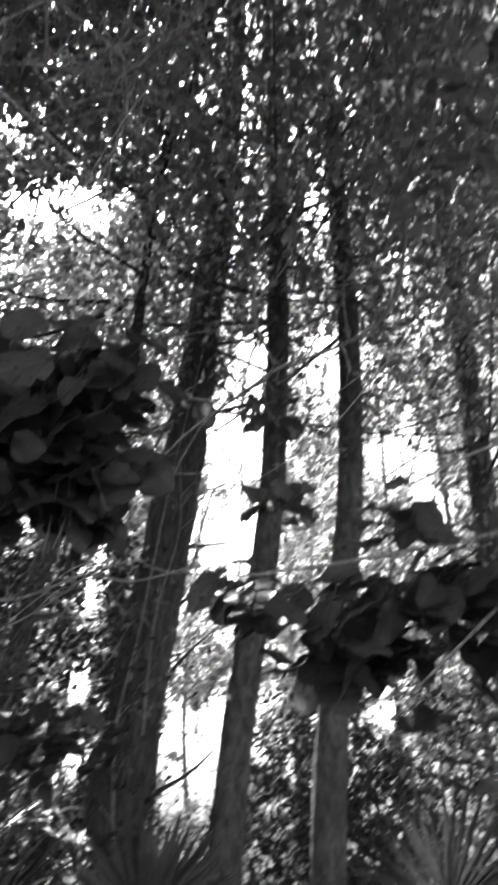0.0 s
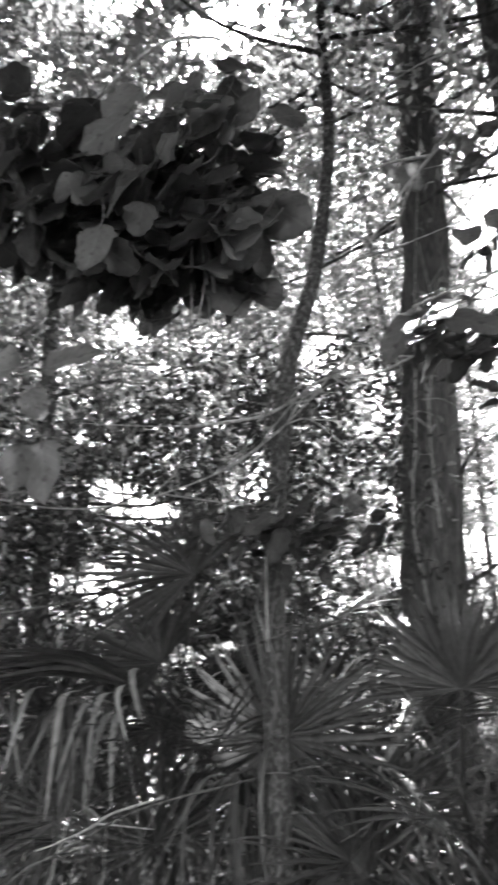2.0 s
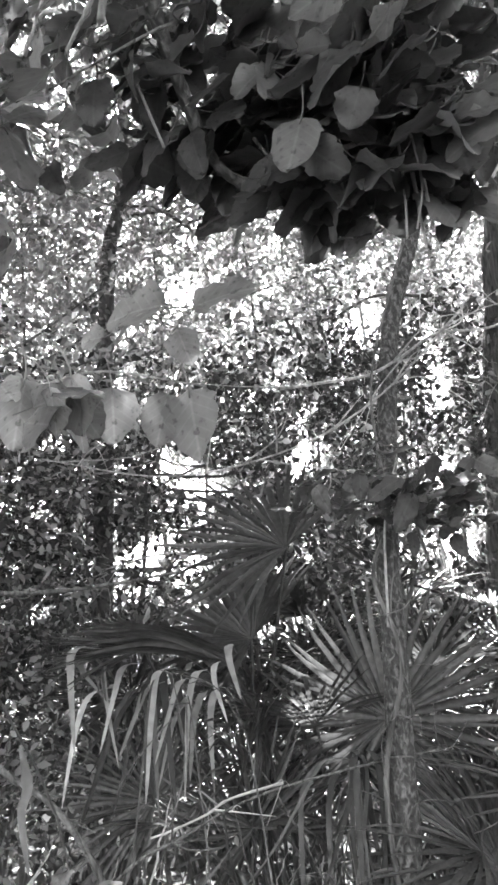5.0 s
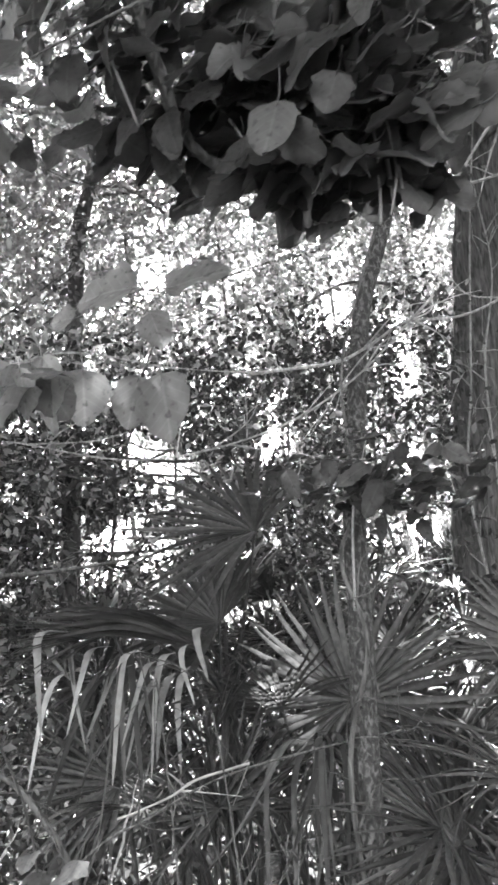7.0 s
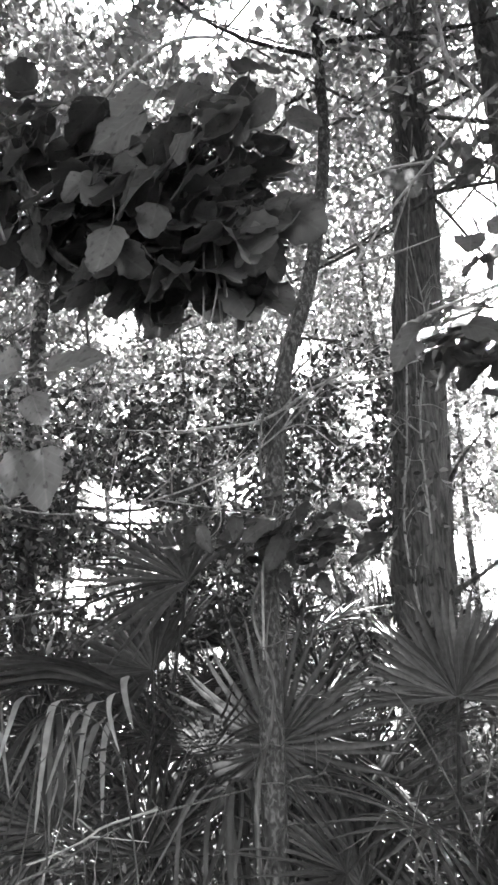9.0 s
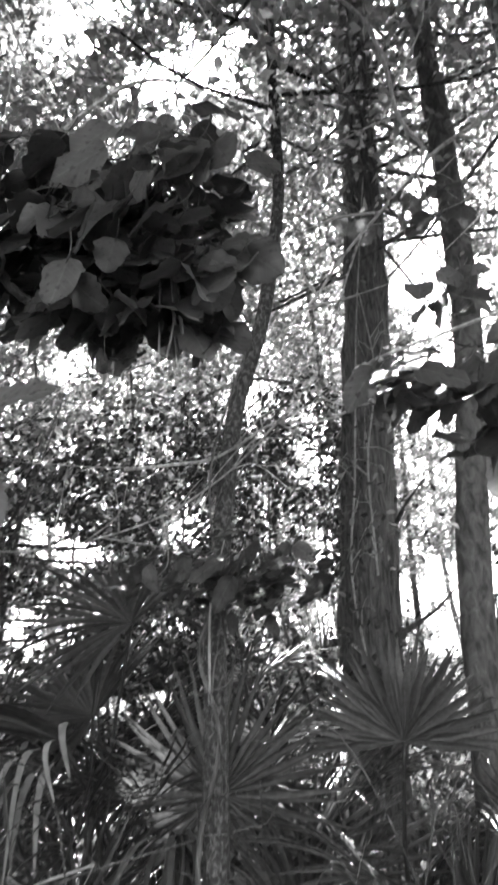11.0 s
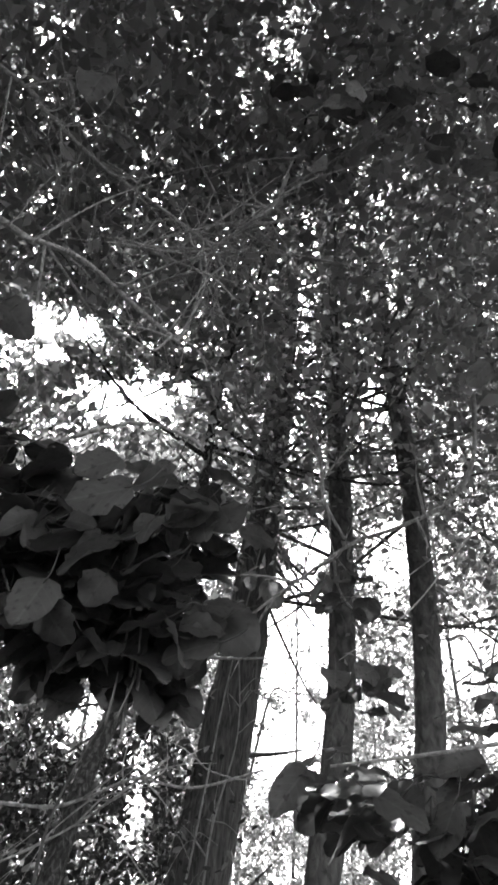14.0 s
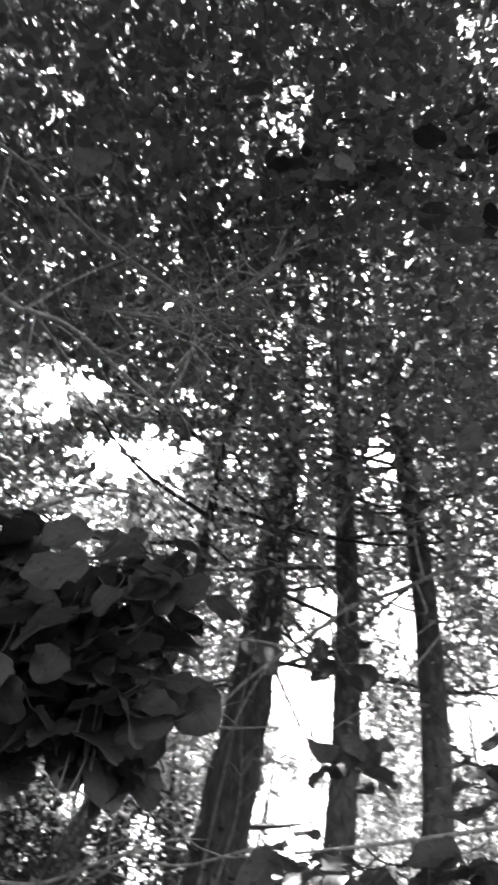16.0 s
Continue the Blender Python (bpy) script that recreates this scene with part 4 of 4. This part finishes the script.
FAN_ONE = palmetto("saw palmetto with a broad dark fan leaf turned outwards", (-0.35, 2.85, 0.1), [
    ((-0.325, 2.68, 1.235), (0.05, 0.0, 1), (0.05, -1.0, 0.02), 0.62, 96),
    ((-0.15, 2.55, 0.75), (0.5, -0.3, 0.3), (0.1, -0.6, 0.7), 0.9, 120),
    ((-0.65, 2.5, 0.72), (-0.5, -0.3, 0.2), (0.0, -0.6, 0.7), 0.9, 120)], 200)
FAN_TWO = palmetto("saw palmetto spreading behind a thin trunk", (-1.05, 2.95, 0.1), [
    ((-1.0, 2.72, 1.09), (0.0, 0.1, 1), (0.05, -0.9, 0.4), 1.0, 150),
    ((-0.75, 2.85, 0.85), (0.8, -0.2, 0.3), (0.1, -0.7, 0.6), 0.9, 110),
    ((-0.85, 2.6, 0.62), (0.5, -0.3, -0.2), (0.0, -0.6, 0.7), 0.85, "dead")], 300)
for i, (x, y, turn, s) in enumerate(((-2.2, 4.6, 30, 1.2), (0.9, 3.9, -20, 1.1), (-0.3, 5.0, 100, 1.2), (-1.6, 5.2, 70, 1.25), (-3.6, 3.6, 160, 1.1), (-3.9, 5.2, 10, 1.2), (-1.1, 6.6, 220, 1.3), (1.6, 5.4, 60, 1.2))):
    copy_thing(FAN_TWO if i % 2 else FAN_ONE, pose(x, y, 0.1, 0, 0, turn) @ Matrix.Scale(s, 4))




def low_palmetto(x, y, count, low, high, seed):
    """A clump of thin-bladed fans at mixed heights."""
    r = random.Random(seed)
    p = thing("saw_palmetto", "low saw palmetto with narrow tangled fan leaves", "palm", "saw palmettos", at=(x, y, 0.05))
    for i in range(count):
        a = 2 * math.pi * (i + r.random() * 0.7) / count
        out = Vector((math.cos(a), math.sin(a), 0))
        hub = Vector((x, y, r.uniform(low, high))) + out * r.uniform(0.15, 0.4)
        frond(p, hub, out + Vector((0, 0, r.uniform(0.0, 0.9))), Vector((0, -0.5, 0.8)) - out * 0.3, (x, y, 0.05), r.uniform(0.7, 0.95), 22, r.uniform(90, 130), THIN, seed * 10 + i)
    part("stem", tube(bmesh.new(), smooth_path([(x + 0.08, y, -0.1), (x, y, 0.05), (x, y, 0.18)], 4), 0.06, 0.045, 9, 0.4, seed), M_BARK, p)


for i, (x, y, n, lo, hi) in enumerate(((-1.75, 3.3, 7, 0.7, 1.3), (-2.7, 3.2, 7, 0.6, 1.2), (-0.6, 3.35, 6, 0.6, 1.1), (0.45, 3.1, 5, 0.4, 0.8), (-0.5, 2.35, 6, 0.25, 0.55), (0.0, 2.6, 5, 0.3, 0.6), (-0.95, 3.4, 8, 0.9, 1.65), (0.75, 3.3, 6, 0.7, 1.2), (-0.45, 2.62, 7, 0.45, 0.85), (-0.2, 2.95, 7, 0.55, 0.95), (-1.3, 2.95, 7, 0.8, 1.3), (-1.75, 2.75, 6, 0.7, 1.2))):
    low_palmetto(x, y, n, lo, hi, 500 + i)

# ---- bare twigs overhead and fallen sticks ----
def twig(name, label, category, points, r0, r1, shoots=0, reach=0.25, seed=0, material=M_TWIG, hang=0.0):
    r = random.Random(seed)
    way = smooth_path(points, 7)
    main = part(name, tube(bmesh.new(), way, r0, r1, 7, 0.25, seed), material)
    for _ in range(shoots):
        i = r.randrange(1, len(way) - 1)
        d = (way[i + 1] - way[i - 1]).normalized()
        side = (d * r.uniform(0.2, 0.9) + Vector([r.gauss(0, 0.6) for _ in range(3)])).normalized()
        l = reach * r.uniform(0.4, 1.3)
        a = way[i]
        b = a + side * l * 0.5 + Vector([r.gauss(0, 0.02) for _ in range(3)])
        e = a + side * l + Vector((r.gauss(0, 0.05), r.gauss(0, 0.05), r.gauss(0, 0.05) - hang * l))
        part("shoot", tube(bmesh.new(), smooth_path([a, b, e], 5), r1 * 0.6 + 0.0012, 0.001, 5), material, main)
        if r.random() < 0.7:
            g = b + (side + Vector([r.gauss(0, 0.7) for _ in range(3)])).normalized() * l * 0.5
            part("shoot", tube(bmesh.new(), smooth_path([b, (b + g) / 2 + Vector((0, 0, 0.01)), g], 4), 0.0018, 0.0009, 4), material, main)
    return tagged(main, label, category, "bare twigs")


OVER = "thin bare twig hanging in the canopy"
twig("twig", "long bare limb slanting below the canopy", "branch", [(-1.6, 0.3, 3.75), (-0.92, 0.79, 3.66), (-0.80, 0.93, 3.65), (-0.66, 1.06, 3.59), (-0.46, 1.18, 3.50), (-0.33, 1.23, 3.39), (-0.27, 1.26, 3.27)], 0.0080, 0.0030, 33, 0.42, 1)
twig("twig", "long bare limb slanting below the canopy", "branch", [(-0.95, 0.7, 3.0), (-0.74, 1.0, 3.07), (-0.70, 1.03, 3.08), (-0.61, 1.09, 3.09), (-0.46, 1.18, 2.99), (-0.35, 1.22, 2.90)], 0.0095, 0.0050, 13, 0.45, 2)
twig("twig", OVER, "branch", [(-0.60, 1.18, 3.33), (-0.50, 1.22, 3.36), (-0.35, 1.28, 3.45), (-0.24, 1.30, 3.62), (-0.14, 1.32, 3.82), (-0.1, 1.4, 4.2)], 0.0040, 0.0070, 33, 0.42, 3)
twig("twig", OVER, "branch", [(-0.95, 0.85, 4.6), (-0.87, 0.93, 4.15), (-0.81, 1.00, 3.98), (-0.72, 1.08, 3.65)], 0.0041, 0.0011, 13, 0.30, 4)
twig("twig", OVER, "branch", [(-0.49, 1.22, 5.56), (-0.49, 1.22, 4.69), (-0.52, 1.20, 4.23), (-0.57, 1.18, 3.84)], 0.0061, 0.0011, 15, 0.45, 5)
twig("twig", OVER, "branch", [(-0.50, 1.20, 4.5), (-0.45, 1.24, 4.11), (-0.35, 1.28, 3.83), (-0.29, 1.29, 3.53), (-0.26, 1.30, 3.31)], 0.0041, 0.0011, 20, 0.38, 6)
twig("twig", OVER, "branch", [(-0.82, 0.98, 3.05), (-0.79, 1.02, 3.17), (-0.78, 1.03, 3.34), (-0.75, 1.05, 3.58)], 0.0020, 0.0011, 10, 0.27, 7)
twig("twig", OVER, "branch", [(-0.26, 1.30, 3.92), (-0.25, 1.30, 3.73), (-0.29, 1.29, 3.53), (-0.43, 1.25, 3.55)], 0.0020, 0.0011, 15, 0.30, 8)
twig("climbing_stem", "thick dark woody vine stem in the leaves", "vine stem", [(-0.72, 0.95, 2.75), (-0.60, 0.86, 2.42), (-0.62, 0.96, 2.31), (-0.62, 1.02, 2.23), (-0.60, 1.08, 2.13), (-0.52, 1.16, 2.07)], 0.015, 0.007, 6, 0.15, 51, M_BARK)
twig("bare_branch", "dark crooked branch low in the undergrowth", "branch", [(-2.05, 1.62, 1.74), (-1.996, 1.70, 1.668), (-1.934, 1.793, 1.601), (-1.797, 1.961, 1.59), (-1.669, 2.092, 1.602), (-1.5, 2.25, 1.63)], 0.010, 0.005, 6, 0.2, 53, M_BARK)
twig("bare_branch", "dark crooked branch low in the undergrowth", "branch", [(-2.12, 1.66, 1.62), (-2.111, 1.724, 1.485), (-2.045, 1.811, 1.267), (-1.965, 1.885, 1.076), (-1.829, 2.005, 0.919), (-1.7, 2.1, 0.6), (-1.65, 2.15, -0.02)], 0.013, 0.009, 5, 0.2, 54, M_BARK)
twig("stub", "short pale broken stem on a vine", "vine stem", [(-0.555, 0.745, 2.10), (-0.55, 0.75, 2.15), (-0.54, 0.76, 2.20)], 0.004, 0.005, 0, 0.1, 52, M_TWIG)
twig("climbing_stem", "bare curved climbing stem before the trunks", "vine stem", [(-0.3, 2.3, 4.7), (-0.17, 2.37, 4.17), (-0.03, 2.38, 3.86), (0.02, 2.38, 3.59), (0.03, 2.38, 3.37), (0.1, 2.4, 3.2)], 0.010, 0.007, 8, 0.4, 9)
twig("climbing_stem", "bare curved climbing stem before the trunks", "vine stem", [(-0.5, 2.3, 2.55), (-0.35, 2.35, 2.71), (-0.23, 2.37, 2.86), (0.01, 2.38, 3.07), (0.14, 2.38, 3.17), (0.32, 2.36, 3.23), (0.52, 2.32, 3.33), (0.63, 2.29, 3.52), (0.7, 2.3, 3.9)], 0.004, 0.010, 14, 0.35, 10)
twig("climbing_stem", "pale horizontal vine stem", "vine stem", [(-1.1, 2.3, 2.2), (-0.98, 2.37, 2.21), (-0.83, 2.43, 2.22), (-0.72, 2.47, 2.27), (-0.60, 2.50, 2.33), (-0.42, 2.54, 2.32), (-0.2, 2.6, 2.4)], 0.006, 0.004, 12, 0.3, 11)
twig("climbing_stem", "pale horizontal vine stem", "vine stem", [(-1.9, 2.0, 2.05), (-1.5, 2.2, 1.95), (-1.1, 2.35, 2.0), (-0.8, 2.45, 2.15), (-0.5, 2.5, 2.4)], 0.003, 0.004, 14, 0.35, 12)
for i, (a0, e0, a1, e1, d) in enumerate(((-2, 40, 4, 22, 6.0), (6, 36, -2, 24, 6.5), (5, 20, 0, 30, 5.6), (-10, 40, -3, 33, 5.8), (-19, 30, -11, 22, 5.5), (-12, 30, -17, 20, 5.5), (1, 12, 6, 2, 6.2), (7, 12, 2, 4, 6.5), (14, 50, 26, 45, 5.0), (34, 53, 22, 47, 5.2), (28, 44, 16, 49, 5.4), (38, 14, 32, 8, 6.0))):
    pts = []
    for k in range(4):
        u = k / 3
        el = radians(e0 + (e1 - e0) * u + (2.0 if k == 1 else -1.0))
        q = polar(a0 + (a1 - a0) * u, d * math.cos(el), CLEAR[2] + d * math.sin(el))
        pts.append(q)
    twig("bare_branch", "fine bare branch of a tree against the sky", "branch", pts, 0.012, 0.003, 22, 0.5, 130 + i)
rb = random.Random(91)
for i in range(34):
    a0, e0, d = rb.uniform(10, 62), rb.uniform(3, 30), rb.uniform(3.6, 5.4)
    turn, rise = rb.choice((-1, 1)) * rb.uniform(6, 14), rb.uniform(-4, 5)
    pts = []
    for k in range(4):
        el = radians(e0 + rise * k / 3 + rb.uniform(-0.8, 0.8))
        pts.append(polar(a0 + turn * k / 3, d * math.cos(el), CLEAR[2] + d * math.sin(el)))
    twig("bare_branch", "thin bare branch among the saplings", "branch", pts, 0.010, 0.003, 9, 0.4, 160 + i, rb.choice((M_TWIG, M_BARK, M_SMOOTH)))
# creepers on the trunks
twig("creeper", "thin creeper hanging against the thick trunk", "creeper", [(-0.70, 3.70, 0.3), (-0.62, 3.72, 1.2), (-0.66, 3.74, 1.9), (-0.58, 3.74, 2.4), (-0.52, 3.78, 2.9), (-0.45, 3.80, 3.4), (-0.30, 3.84, 4.3)], 0.007, 0.004, 10, 0.2, 20, hang=0.6)
twig("creeper", "thin creeper hanging against the thick trunk", "creeper", [(-0.52, 3.70, 1.9), (-0.50, 3.76, 2.5), (-0.40, 3.80, 3.0), (-0.42, 3.80, 3.5)], 0.006, 0.004, 14, 0.25, 21, hang=0.8)
twig("dry_stalk", "thin pale dry stalk hanging below the vine", "stalk", [(-0.345, 1.14, 2.16), (-0.335, 1.12, 2.08), (-0.335, 1.11, 1.99), (-0.34, 1.11, 1.93)], 0.0022, 0.0016, 0, 0.1, 22, M_DEAD)
twig("dry_stalk", "thin pale dry stalk hanging below the vine", "stalk", [(-0.33, 1.14, 2.16), (-0.315, 1.12, 2.08), (-0.31, 1.11, 2.0), (-0.325, 1.11, 1.94)], 0.002, 0.0014, 0, 0.1, 23, M_DEAD)
twig("creeper", "thin creeper climbing a tree trunk", "creeper", [(-0.78, 2.22, 0.05), (-0.88, 2.26, 0.9), (-0.79, 2.27, 1.30), (-0.85, 2.29, 1.55), (-0.79, 2.32, 1.75), (-0.82, 2.42, 2.2), (-0.68, 2.58, 2.75)], 0.008, 0.004, 12, 0.2, 25, M_BARK, hang=0.3)
twig("sapling", "thin second stem beside the thick trunk", "sapling", [(-0.75, 4.38, -0.05), (-0.66, 4.37, 1.0), (-0.59, 4.36, 1.73), (-0.49, 4.36, 2.55), (-0.44, 4.36, 3.1), (-0.3, 4.4, 4.6)], 0.055, 0.03, 8, 0.5, 26, M_SMOOTH)
# fallen sticks and dry stalks low down
twig("fallen_stick", "pale dry forked stick", "stick", [(-1.40, 1.88, 0.92), (-1.36, 1.91, 0.93), (-1.28, 1.97, 0.96), (-1.23, 2.01, 0.99), (-1.10, 2.08, 1.02)], 0.003, 0.004, 3, 0.12, 30, M_DEAD)
twig("fallen_stick", "long dry stick leaning in the undergrowth", "stick", [(-1.7, 1.6, 0.55), (-1.46, 1.82, 0.84), (-1.34, 1.93, 0.91), (-1.17, 2.04, 0.99), (-0.98, 2.26, 1.02), (-0.75, 2.4, 1.05)], 0.0045, 0.003, 6, 0.3, 31, M_BARK)
rs = random.Random(31)
for i in range(46):
    a = radians(rs.uniform(-8, 38))
    d = rs.uniform(2.1, 3.4)
    x, y = -d * math.sin(a), 0.18 + d * math.cos(a)
    h = rs.uniform(0.6, 1.35)
    dx, dy = rs.uniform(-0.6, 0.6), rs.uniform(-0.2, 0.2)
    twig("dry_stalk", "thin bent dry stalk in the undergrowth", "stalk", [(x, y, -0.02), (x + dx * 0.3, y + dy * 0.3, h * 0.55), (x + dx, y + dy, h), (x + dx * 1.7, y + dy * 1.5, h * rs.uniform(0.7, 1.05))], rs.uniform(0.0025, 0.005), 0.0012, rs.randrange(2, 7), 0.25, 40 + i, M_WITHER if rs.random() < 0.3 else M_BARK)
# loose dead blades hanging below the fans
rd = random.Random(77)
for i in range(60):
    a = radians(rd.uniform(8, 40))
    d = rd.uniform(2.3, 3.0)
    at = Vector((-d * math.sin(a), 0.18 + d * math.cos(a), rd.uniform(0.45, 1.0)))
    ob = part("dry_straw", rd.choice(STRAW), M_DEAD, at=leaf_pose(at, (rd.gauss(0, 0.5), rd.gauss(0, 0.3), -1), (rd.gauss(0, 0.5), -1, 0.2), rd.uniform(0.4, 0.9)))
    tagged(ob, "dry bleached straw hanging among the palm fronds", "straw", "dry straws")

# ---- undergrowth ----
def undergrowth():
    rng = np.random.default_rng(23)
    n = 16000
    a = np.radians(rng.uniform(-30, 75, n // 20))
    d = rng.uniform(3.0, 11.0, n // 20)
    mid = np.stack((-d * np.sin(a), 0.18 + d * np.cos(a), 0.1 + 0.09 * d * rng.random(n // 20) ** 1.2), 1)
    p = mid[rng.integers(0, len(mid), n)] + rng.normal(size=(n, 3)) * (0.16, 0.16, 0.14)
    open_floor = np.hypot(p[:, 0] / p[:, 1] + 1.27, 0) < 0.28
    p = p[(p[:, 2] > 0.02) & ~(open_floor & (rng.random(n) < 0.92))]
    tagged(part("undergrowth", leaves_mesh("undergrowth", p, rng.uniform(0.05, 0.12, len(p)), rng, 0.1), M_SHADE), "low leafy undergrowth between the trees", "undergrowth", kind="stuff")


undergrowth()
